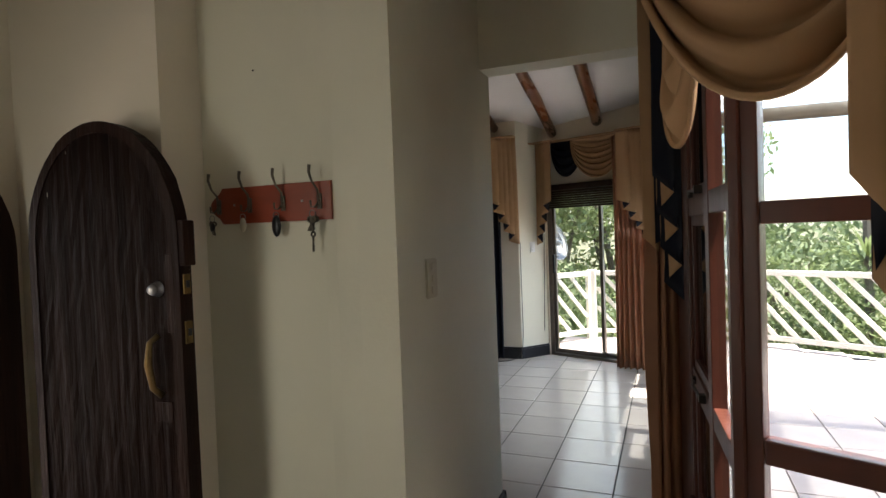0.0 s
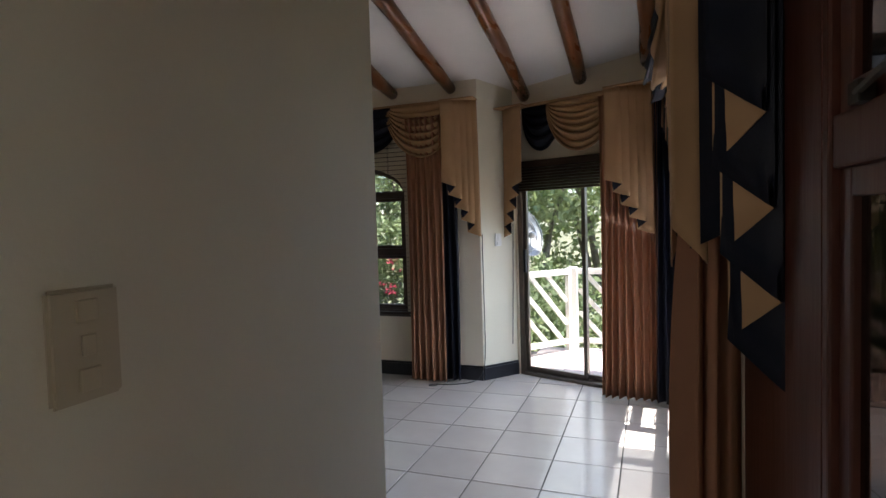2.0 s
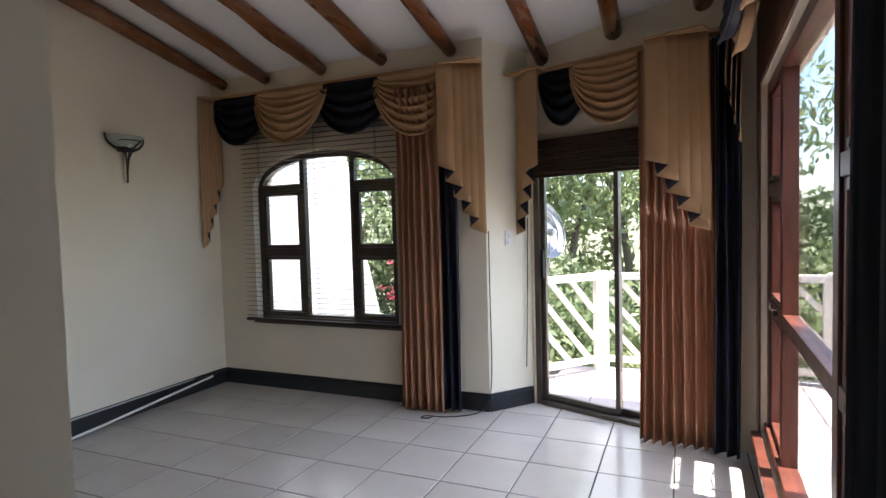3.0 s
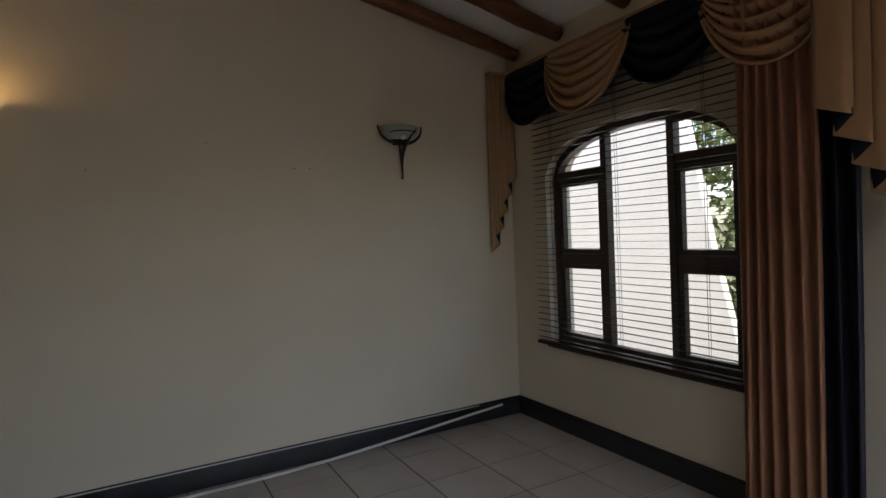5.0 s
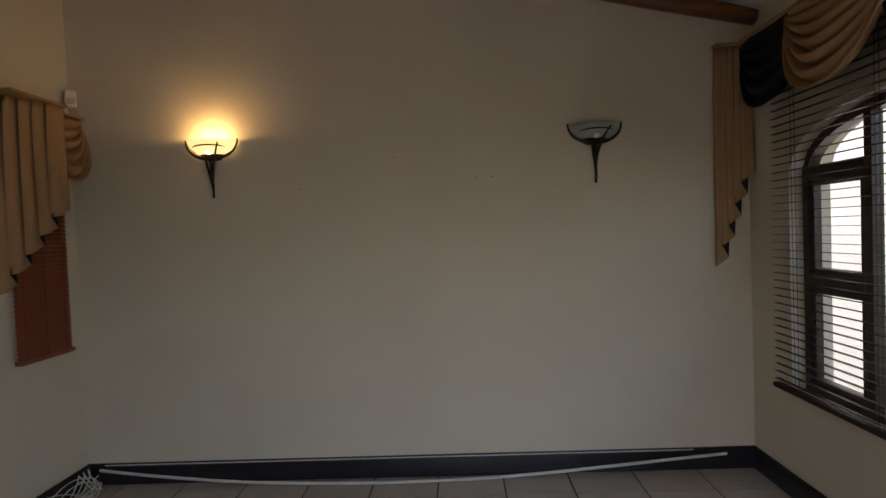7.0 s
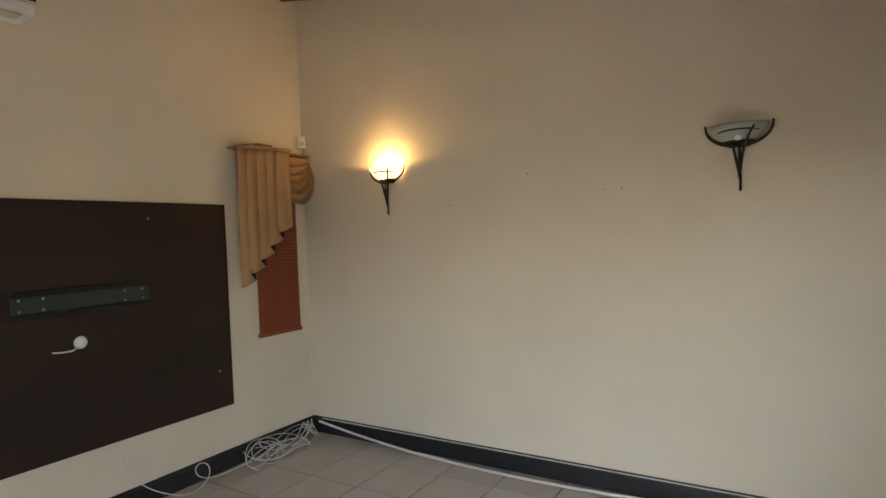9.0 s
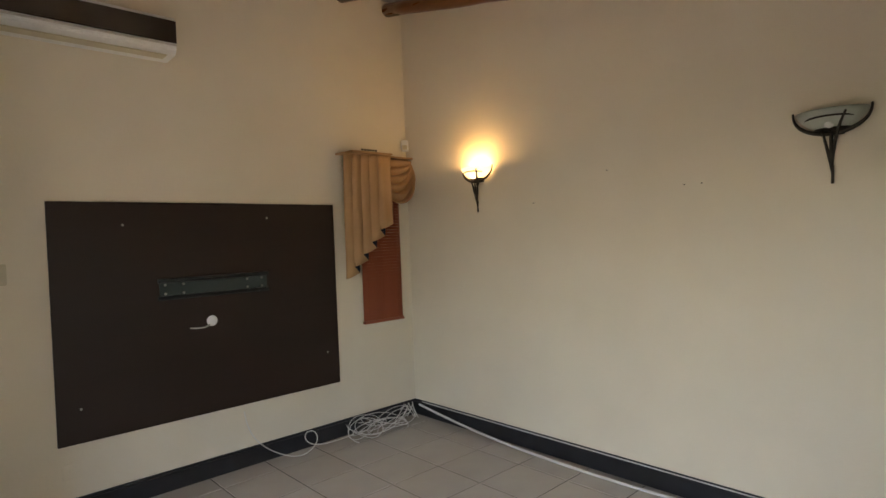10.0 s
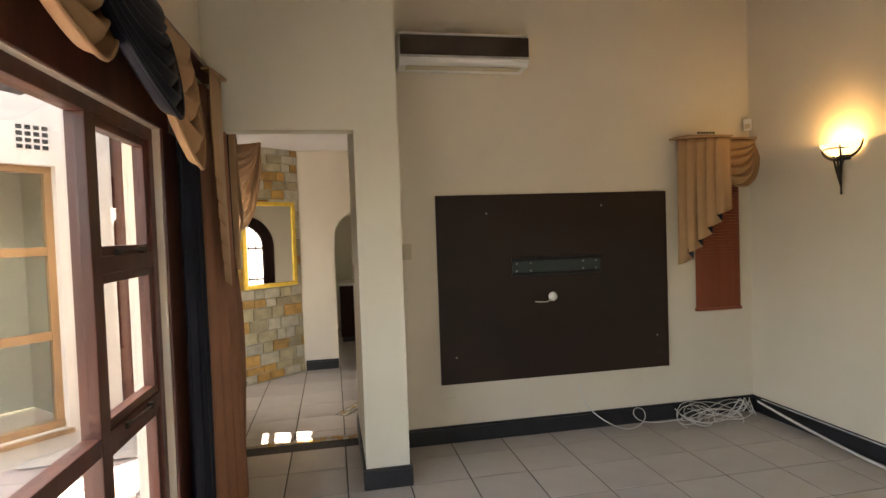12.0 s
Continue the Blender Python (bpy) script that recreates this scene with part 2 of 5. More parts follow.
def wall_frame(a, b):
    """Pose whose x runs along the wall from a to b and whose y points to the left of that way."""
    d = Vector((b[0] - a[0], b[1] - a[1], 0))
    return Matrix.Translation((a[0], a[1], 0)) @ Matrix.Rotation(math.atan2(d.y, d.x), 4, "Z"), d.length


def wall(name, a, b, thick, z0, z1, material, holes=(), zb=None, label="plain painted plaster wall"):
    """A wall whose inner face runs from a to b (thickness to the left), with rectangular holes (s0, s1, z0, z1). zb: top at the end b."""
    m, L = wall_frame(a, b)
    bm = bmesh.new()
    xs = sorted({0.0, L, *[h[0] for h in holes], *[h[1] for h in holes]})
    zt = lambda s: z1 + ((zb if zb is not None else z1) - z1) * s / L
    for s0, s1 in zip(xs, xs[1:]):
        cuts = sorted((h[2], h[3]) for h in holes if h[0] <= s0 + 1e-6 and h[1] >= s1 - 1e-6)
        lo = z0
        spans = []
        for c0, c1 in cuts:
            if c0 > lo:
                spans.append((lo, c0, False))
            lo = max(lo, c1)
        spans.append((lo, None, True))
        for q0, q1, top in spans:
            vs = []
            for s in (s0, s1):
                for y in (0, thick):
                    vs.append([bm.verts.new((s, y, q0)), bm.verts.new((s, y, zt(s) if top else q1))])
            (A, B, C, D) = vs
            for f in ((A[0], C[0], C[1], A[1]), (B[0], B[1], D[1], D[0]), (A[0], A[1], B[1], B[0]), (C[0], D[0], D[1], C[1]), (A[1], C[1], D[1], B[1]), (A[0], B[0], D[0], C[0])):
                bm.faces.new(f)
    bmesh.ops.recalc_face_normals(bm, faces=bm.faces)
    ob = part(name, bm, material)
    ob.matrix_world = m
    return tagged(ob, label, "wall", kind="structure")


# ---- plan ----
XW, YT, YN = -3.335, 2.38, 6.59               # lounge: sconce wall, board wall, arched window wall
RA, RB = (1.0, 6.36), (0.90, 2.9)             # terrace wall of the lounge
PX0, PX1, PY0, PY1 = -0.255, 0.025, 1.88, 3.01  # pier beside the opening
YR = 1.90                                     # key rack wall of the foyer


def ceil_z(y):
    return 2.77 + 0.225 * (YN - y)


PIL = (-0.745, 6.585)                         # corner of the window wall
DL, DR = (-0.49, 6.895), RA                   # sliding door facet
FOYER_C = 2.66
LINTEL = 2.29
CB = (0.99, 1.60)                             # corner post of the foyer bay
CE = (2.06, 1.13)                             # far end of the foyer bay window
ST0, ST1 = (0.57, -0.40), (2.05, 0.88)        # stone-clad wall
YS, XE = -0.40, -1.60                         # foyer back wall and entrance wall

# ---- large structure ----
plaster, pgrey = M["plaster"], M["plaster_grey"]
# window opening in the arched-window wall
WX0, WX1, WZ0, WSP, WAP = -2.93, -1.495, 0.595, 1.78, 2.065
wall("wall_west", (XW, YT), (XW, YN), 0.2, 0, ceil_z(YT) + 0.1, plaster, zb=ceil_z(YN) + 0.1)
wall("wall_north", (XW - 0.2, YN), PIL, 0.22, 0, 2.86, plaster, holes=[(WX0 - XW + 0.2, WX1 - XW + 0.2, WZ0, WAP)])


def arc_z(x, grow=0.0):
    c, h, r = (WX0 + WX1) / 2, (WX1 - WX0) / 2, WAP - WSP
    k = min(1.0, abs(x - c) / (h + grow))
    return WSP + (r + grow) * math.sqrt(max(0.0, 1 - k * k))


def spandrel():
    bm = bmesh.new()
    n = 28
    for i in range(n):
        xa, xb = (WX0 + (WX1 - WX0) * k / n for k in (i, i + 1))
        za, zb = arc_z(xa), arc_z(xb)
        v = [bm.verts.new((x, y, z)) for y in (YN, YN + 0.22) for x, z in ((xa, za), (xb, zb), (xb, WAP + 0.002), (xa, WAP + 0.002))]
        bm.faces.new(v[0:4])
        bm.faces.new(v[7:3:-1])
        bm.faces.new((v[0], v[4], v[5], v[1]))
    bmesh.ops.recalc_face_normals(bm, faces=bm.faces)
    return tagged(part("wall_arch", bm, plaster), "plastered arch over the window", "wall", kind="structure")


spandrel()
wall("wall_reveal", PIL, DL, 0.2, 0, 2.95, pgrey)
door_m, door_len = wall_frame(DL, DR)
wall("wall_door", DL, DR, 0.16, 0, 2.95, plaster, holes=[(0.02, 1.42, 0, 1.98)])
terr_m, terr_len = wall_frame(RA, RB)
wall("wall_terrace", RA, RB, 0.16, 0, 2.95, plaster, holes=[(0.16, 2.52, 0.20, 2.14)], zb=3.8)
side_m, side_len = wall_frame(RB, CB)
wall("wall_foyer_side", (RB[0], RB[1] - 0.002), CB, 0.05, 0, 2.75, M["frame"], holes=[(0.42, 1.285, 0.42, 2.2)])
bay_m, bay_len = wall_frame((CB[0] + 0.002, CB[1]), CE)
wall("wall_bay", (CB[0] + 0.002, CB[1]), CE, 0.12, 0, 2.75, M["frame"], holes=[(0.012, 0.92, 0.42, 2.2)], label="dark timber-lined wall of the foyer bay")
tagged(part("pier", prism([(PX0 - 0.004, YR - 0.0086), (-0.215, YR - 0.0086), (-0.12, PY0), (PX1, PY0), (PX1, PY1), (PX0, PY1)], 0, 3.95), pgrey), "off-white plastered pier beside the opening", "wall", kind="structure")
wall("wall_board", (PX0 - 0.002, YT), (XW, YT), 0.22, 0, 3.95, plaster)
tagged(part("lintel_wall", box(PX1 - 0.03, 1.0, 2.86, PY1 - 0.006, LINTEL, 3.95), pgrey), "plastered wall above the opening", "wall", kind="structure")
wall("wall_rack", (PX0 - 0.002, YR), (-0.84, YR), 0.008, 0, FOYER_C, pgrey)
wall("wall_niche", (-0.80, YR + 0.001), (XE, YR + 0.001), 0.2, 0, FOYER_C, plaster)
tagged(part("pilaster", box(-0.90, -0.82, YR - 0.05, YR - 0.002, 0, FOYER_C, 0.012), pgrey), "narrow plastered pilaster", "wall", kind="structure")
EY0, EY1, ESP = 0.62, 1.52, 1.50   # arched entrance
wall("wall_entrance", (XE, YS - 0.1), (XE, YR + 0.2), 0.22, 0, FOYER_C, plaster, holes=[(EY0 - YS + 0.1, EY1 - YS + 0.1, 0, 1.91)])
KX0, KX1 = -0.80, 0.16             # arched kitchen doorway
# the second hole is for the unseen window added to light the rack
wall("wall_back", (ST0[0] + 0.02, YS), (XE - 0.2, YS), 0.16, 0, FOYER_C, plaster, holes=[(ST0[0] + 0.02 - KX1, ST0[0] + 0.02 - KX0, 0, 1.98), (ST0[0] + 0.02 + 0.88, ST0[0] + 0.02 + 1.54, 0.45, 2.4)])
wall("wall_stone_backing", ST1, (ST0[0] - 0.05, ST0[1] - 0.05), 0.2, 0, FOYER_C, M["mortar"], label="mortar bed of the stone-clad wall")


def arch_fill(name, u0, u1, sp, top, depth, m, material):
    bm = bmesh.new()
    n, c, h = 24, (u0 + u1) / 2, (u1 - u0) / 2
    zz = lambda u: sp + (top - 0.02 - sp) * math.sqrt(max(0, 1 - ((u - c) / h) ** 2))
    for i in range(n):
        a, b = (u0 + (u1 - u0) * k / n for k in (i, i + 1))
        v = [bm.verts.new((x, y, z)) for y in (0, depth) for x, z in ((a, zz(a)), (b, zz(b)), (b, top + 0.002), (a, top + 0.002))]
        bm.faces.new(v[0:4])
        bm.faces.new(v[7:3:-1])
        bm.faces.new((v[0], v[4], v[5], v[1]))
    bmesh.ops.recalc_face_normals(bm, faces=bm.faces)
    ob = part(name, bm, material)
    ob.matrix_world = m
    return tagged(ob, "curved plaster head of an arched opening", "wall", kind="structure")


arch_fill("wall_kitchen_arch", KX0, KX1, 1.62, 1.98, -0.16, pose(0, YS, 0), plaster)
arch_fill("wall_entrance_arch", EY0, EY1, ESP, 1.91, 0.22, pose(XE, 0, 0, 0, 0, 90), plaster)

# ceilings
def slab(poly, zf, thick):
    bm = bmesh.new()
    lo = [bm.verts.new((x, y, zf(y))) for x, y in poly]
    hi = [bm.verts.new((x, y, zf(y) + thick)) for x, y in poly]
    bm.faces.new(lo)
    bm.faces.new(hi[::-1])
    for i in range(len(poly)):
        j = (i + 1) % len(poly)
        bm.faces.new((lo[i], lo[j], hi[j], hi[i]))
    bmesh.ops.recalc_face_normals(bm, faces=bm.faces)
    return bm


tagged(part("ceiling", slab([(XW - 0.2, YT - 0.2), (1.16, YT - 0.2), (1.16, 7.15), (XW - 0.2, 7.15)], ceil_z, 0.12), M["ceiling"]), "sloping white plastered ceiling", "ceiling", kind="structure")
tagged(part("ceiling_foyer", slab([(XE - 0.2, YS - 0.2), (2.2, YS - 0.2), (2.2, 1.1), (CB[0] + 0.1, 1.6), (1.0, 2.859), (PX1, 2.859), (PX1 - 0.02, YR), (XE - 0.2, YR)], lambda y: FOYER_C, 0.12), M["ceiling"]), "flat white plastered foyer ceiling", "ceiling", kind="structure")

# floors
FLOOR = [(XW - 0.1, YT - 0.1), (PX0, YT - 0.1), (XE - 0.3, YR + 0.1), (XE - 0.3, YS - 0.1), (ST0[0], YS - 0.1), (ST1[0] + 0.05, ST1[1]), CE, (0.99, CB[1]), (0.99, 6.45), (DL[0] + 0.02, DL[1] + 0.08), (PIL[0], PIL[1] + 0.1), (XW - 0.1, YN + 0.1)]
floor = tagged(part("floor", prism(FLOOR, -0.12, -0.003), M["grout"]), "floor of square glazed tiles with dark joints", "floor", kind="structure")
ground = tagged(part("ground", box(-400, 400, -400, 400, -1.6, -1.5), M["soil"]), "planted garden ground below the terrace", "ground", kind="structure")
TERR = [(-1.5, 7.06), (-0.46, 7.04), (1.18, 6.46), (1.08, 1.7), (2.1, 1.3), (6.0, 5.2), (3.6, 7.1), (1.75, 8.35), (-0.10, 8.30), (-1.5, 7.3)]
terrace = tagged(part("pavement_terrace", prism(TERR, -1.5, -0.035), M["grout"]), "terrace paved with pinkish square tiles", "pavement", kind="structure")
# unseen pale paving, added to bounce sunlight into the foyer
porch = tagged(part("pavement_porch", box(-7.0, XE - 0.24, -3.0, 4.0, -0.3, -0.03), M["terrace_tile"]), "unseen pale paving added to bounce light in at the entrance", "pavement", kind="structure")
tagged(part("wall_porch", box(-4.0, -3.8, -3.0, 4.0, -0.029, 2.6), M["white_wall"]), "white garden wall beyond the entrance", "wall", kind="structure")


# ---- lounge: beams, skirting, tiles ----
def log_beam(x, r, seed):
    rnd = random.Random(seed)
    y0, y1 = YT + 0.002, 6.56
    z1 = 2.645 + r
    pts, rad = [], []
    for i in range(15):
        k = i / 14
        y = y1 + (y0 - y1) * k
        pts.append((x + rnd.uniform(-0.008, 0.008), y, z1 + 0.225 * (y1 - y) + rnd.uniform(-0.006, 0.006)))
        rad.append(r * rnd.uniform(0.92, 1.08) * (0.8 if i == 0 else 1))
    return pts, rad


for n, (x, r) in enumerate(((-3.18, 0.058), (-2.70, 0.060), (-2.13, 0.057), (-1.57, 0.061), (-0.98, 0.058), (-0.36, 0.057), (0.17, 0.058), (0.72, 0.058))):
    pts, rad = log_beam(x, r, n + 3)
    if x > -0.7:
        ye = 6.86 if x < 0 else 6.64
        pts[0] = (pts[0][0], ye, pts[1][2] - 0.225 * (ye - pts[1][1]))
        rad[0] = r
    tagged(part("ceiling_beam", tube(pts, r, 14, taper=rad), M["log"], smooth=True), "varnished round timber pole beam under the sloping ceiling", "beam", "pole beams of the ceiling")


def skirting(name, a, b, h=0.135, t=0.018, m=None):
    f, L = wall_frame(a, b)
    bm = box(0, L, -t, -0.001, 0, h - 0.02, 0.003)
    box(0, L, -t * 0.7, -0.001, h - 0.0195, h, 0.003, bm)
    ob = part(name, bm, M["base"])
    ob.matrix_world = f
    tagged(ob, "black painted skirting board", "skirting", kind="structure")


skirting("baseboard_west", (XW, YT), (XW, YN))
skirting("baseboard_north", (XW, YN), PIL)
skirting("baseboard_reveal", PIL, DL)
skirting("baseboard_board", (PX0, YT), (XW, YT))
skirting("baseboard_pier_end", (PX1 + 0.018, PY1), (PX0 - 0.018, PY1), 0.135)
skirting("baseboard_pier_inner", (PX0, PY1), (PX0, YT))
skirting("baseboard_pier_side", (PX1, PY0), (PX1, PY1))
skirting("baseboard_terrace", RA, RB)
skirting("baseboard_back", (ST0[0] - 0.02, YS), (KX1 + 0.002, YS), 0.12, 0.02)
skirting("baseboard_rack", (PX0, YR), (-0.80, YR))


def inside(p, poly):
    x, y = p
    c = False
    for (x0, y0), (x1, y1) in zip(poly, poly[1:] + poly[:1]):
        if (y0 > y) != (y1 > y) and x < (x1 - x0) * (y - y0) / (y1 - y0) + x0:
            c = not c
    return c


def clip_poly(poly, edge, keep_left=True):
    (ax, ay), (bx, by) = edge
    side = lambda p: (bx - ax) * (p[1] - ay) - (by - ay) * (p[0] - ax)
    out = []
    for p, q in zip(poly, poly[1:] + poly[:1]):
        sp, sq = side(p), side(q)
        if sp >= 0:
            out.append(p)
        if sp * sq < 0:
            k = sp / (sp - sq)
            out.append((p[0] + (q[0] - p[0]) * k, p[1] + (q[1] - p[1]) * k))
    return out


# ---- windows ----
def rail_box(x0, x1, z0, z1, depth=0.05, y=0.05, bev=0.004):
    return box(x0, x1, y, y + depth, z0, z1, bev)


def pane(name, x0, x1, z0, z1, y, parent, dimmed=False):
    ob = part(name, box(x0, x1, y, y + 0.005, z0, z1), M["glass_dimmed" if dimmed else "glass"], parent, "pane tinted dark to hold back light" if dimmed else "")
    ob.visible_shadow = dimmed
    return ob


def stay(parent, x, z, y, m, length=0.24):
    bm = tube([(x, y, z), (x + length * 0.4, y - 0.012, z + 0.006), (x + length, y - 0.006, z)], 0.005, 6)
    box(x - 0.015, x + 0.015, y - 0.004, y + 0.012, z - 0.012, z + 0.012, 0.002, bm)
    box(x + length - 0.015, x + length + 0.015, y - 0.012, y + 0.012, z - 0.01, z + 0.016, 0.002, bm)
    return part("window_stay", bm, m, parent, "worn metal window stay")


def timber_window(name, m, x0, x1, z0, z1, panels, label, depth=0.07, y=0.03, jamb=0.055, dimmed=False, wood="frame"):
    """panels: (x0, x1, rails as (z0, z1), stays)."""
    w = thing(name, m, label, "window", kind="structure")
    f = M[wood]
    fr = box(x0, x1, y, y + depth, z1 - 0.055, z1, 0.004)
    box(x0, x1, y - 0.015, y + depth, z0, z0 + 0.06, 0.004, fr)
    box(x0, x0 + jamb, y, y + depth, z0 + 0.06, z1 - 0.055, 0.004, fr)
    box(x1 - jamb, x1, y, y + depth, z0 + 0.06, z1 - 0.055, 0.004, fr)
    part("window_frame", fr, f, w)
    part("window_sill", box(x0 - 0.02, x1 + 0.02, -0.05, y - 0.016, z0 - 0.035, z0 - 0.001, 0.006), f, w)
    for a, b, rails, stays in panels:
        if b < x1 - 0.06:
            part("mullion", box(b - 0.035, b + 0.035, y + 0.002, y + depth - 0.002, z0 + 0.06, z1 - 0.055, 0.004), f, w)
        zs = [z0 + 0.06, *[v for r in rails for v in r], z1 - 0.055]
        l = a + 0.036 if a > x0 + 0.06 else x0 + jamb + 0.001
        r_ = b - 0.036 if b < x1 - 0.06 else x1 - jamb - 0.001
        for q0, q1 in rails:
            part("rail", box(l, r_, y + 0.004, y + depth - 0.004, q0, q1, 0.004), f, w)
        for q0, q1 in zip(zs[::2], zs[1::2]):
            pane("pane", l, r_, q0, q1, y + depth * 0.5, w, dimmed and bool(stays))
            if stays:
                sash = box(l, l + 0.035, y + 0.012, y + depth - 0.012, q0, q1, 0.003)
                box(r_ - 0.035, r_, y + 0.012, y + depth - 0.012, q0, q1, 0.003, sash)
                box(l + 0.035, r_ - 0.035, y + 0.012, y + depth - 0.012, q0, q0 + 0.035, 0.003, sash)
                box(l + 0.035, r_ - 0.035, y + 0.012, y + depth - 0.012, q1 - 0.035, q1, 0.003, sash)
                part("sash", sash, f, w)
        for sz in stays:
            stay(w, (l + r_) / 2 - 0.12, sz, y - 0.004, M["iron"])
    return w


R1, R2 = (0.905, 0.97), (1.525, 1.59)
timber_window("window_terrace", terr_m, 0.16, 2.52, 0.20, 2.14, [(0.16, 0.74, [R1, R2], [0.945, 1.60]), (0.74, 1.90, [R1], []), (1.90, 2.52, [R1, R2], [0.945, 1.60])], "mahogany-stained timber window with casements and a wide fixed pane")
# casement panes with stays are tinted dark to cut light on the pier
timber_window("window_foyer", side_m, 0.42, 1.285, 0.42, 2.2, [(0.42, 0.905, [R1, R2], [0.945, 1.60]), (0.905, 1.285, [R1, R2], [])], "dark timber casement window above a stone-clad sill", 0.045, 0.001, 0.022, True)
timber_window("window_bay", bay_m, 0.012, 0.92, 0.42, 2.2, [(0.012, 0.92, [(0.965, 1.02), (1.49, 1.54)], [])], "dark timber bay window facing the terrace", 0.05, 0.004, 0.042)
tagged(part("trim_corner_post", prism([(0.984, 1.622), (0.986, 1.592), (1.004, 1.585), (1.03, 1.62), (1.02, 1.65)], 0.02, 2.3), M["frame"]), "dark timber corner post of the bay", "post", kind="structure")
# unseen window, added so light reaches the key rack wall from behind
back_m, back_len = wall_frame((ST0[0] + 0.02, YS), (XE - 0.2, YS))
timber_window("window_back_fill", back_m, ST0[0] + 0.90, ST0[0] + 1.56, 0.45, 2.4, [(ST0[0] + 0.90, ST0[0] + 1.56, [R2], [])], "unseen timber window added to light the key rack wall")


def arched_window():
    w = thing("window_arched", pose(0, YN, 0), "dark-framed arched window with six panes", "window", kind="structure")
    f, y0, y1 = M["frame_dark"], 0.07, 0.13
    n = 26
    bm = bmesh.new()
    c = (WX0 + WX1) / 2
    def ring(grow):
        pts = [(WX0 - grow, WZ0)]
        h, r = (WX1 - WX0) / 2 + grow, WAP - WSP + grow
        for i in range(n + 1):
            a = math.pi - math.pi * i / n
            pts.append((c + h * math.cos(a), WSP + r * math.sin(a)))
        pts.append((WX1 + grow, WZ0))
        return pts
    o, i_ = ring(0.0), ring(-0.05)
    V = [[bm.verts.new((x, y, z)) for x, z in pts] for pts, y in ((o, y0), (i_, y0), (i_, y1), (o, y1))]
    for k in range(4):
        A, B = V[k], V[(k + 1) % 4]
        for j in range(len(A) - 1):
            bm.faces.new((A[j], A[j + 1], B[j + 1], B[j]))
    bmesh.ops.recalc_face_normals(bm, faces=bm.faces)
    part("window_frame", bm, f, w)
    part("bottom_rail", box(WX0 + 0.05, WX1 - 0.05, y0, y1, WZ0, WZ0 + 0.055, 0.004), f, w)
    xa, xb = -2.45, -1.94
    for x in (xa, xb):
        part("mullion", box(x - 0.024, x + 0.024, y0 + 0.002, y1 - 0.002, WZ0 + 0.055, arc_z(x) - 0.01, 0.004), f, w)
    for l, r in ((WX0 + 0.05, xa - 0.03), (xb + 0.03, WX1 - 0.05)):
        for z in (1.20, 1.765):
            part("transom", box(l, r, y0 + 0.002, y1 - 0.002, z - 0.036, z + 0.036, 0.004), f, w)
        for q0, q1 in ((0.65, 1.163), (1.237, 1.728)):
            s = box(l, l + 0.03, y0 + 0.01, y1 - 0.01, q0, q1, 0.003)
            box(r - 0.03, r, y0 + 0.01, y1 - 0.01, q0, q1, 0.003, s)
            box(l + 0.03, r - 0.03, y0 + 0.01, y1 - 0.01, q0, q0 + 0.03, 0.003, s)
            box(l + 0.03, r - 0.03, y0 + 0.01, y1 - 0.01, q1 - 0.03, q1, 0.003, s)
            part("sash", s, f, w)
            pane("pane", l + 0.03, r - 0.03, q0 + 0.03, q1 - 0.03, y0 + 0.03, w)
    pane("pane", xa + 0.024, xb - 0.024, 0.65, 2.03, y0 + 0.03, w)
    part("window_sill", box(WX0 - 0.03, WX1 + 0.03, -0.012, 0.069, WZ0 - 0.022, WZ0 - 0.001, 0.004), f, w)
    return w


arched_window()


def venetian(name, m, w, z0, z1, material, pitch, depth, tilt, label, y=-0.045):
    b = thing(name, m, label, "blind")
    part("headrail", box(-0.01, w + 0.01, y - 0.03, y + 0.02, z1 - 0.005, z1 + 0.045, 0.004), material, b)
    part("bottom_rail", box(0, w, y - 0.025, y + 0.02, z0 - 0.012, z0 + 0.012, 0.005), material, b)
    bm = box(0, w, -depth / 2, depth / 2, -0.0012, 0.0012)
    bmesh.ops.transform(bm, matrix=Matrix.Rotation(radians(tilt), 4, "X"), verts=bm.verts)
    me = mesh_of("slat", bm, material)
    z, k = z0 + pitch * 0.8, 0
    while z < z1 - 0.01:
        s = new("slat", me)
        s.parent = b
        s.location = (0, y, z)
        z += pitch
    for x in (w * 0.12, w * 0.5, w * 0.88):
        for dy in (-depth * 0.42, depth * 0.42):
            part("ladder_cord", box(x - 0.001, x + 0.001, y + dy - 0.001, y + dy + 0.001, z0, z1), material, b)
    return b


venetian("venetian_blind", pose(-3.0, YN, 0), 1.545, 0.615, 2.40, M["blind"], 0.042, 0.023, -2, "brown wooden venetian blind with open slats before the window")
venetian("small_blind", pose(-2.78, YT, 0, 0, 0, 180), 0.42, 0.905, 2.2, M["blind_red"], 0.026, 0.027, 62, "cherry-brown closed wooden venetian blind on a narrow window", y=-0.03)


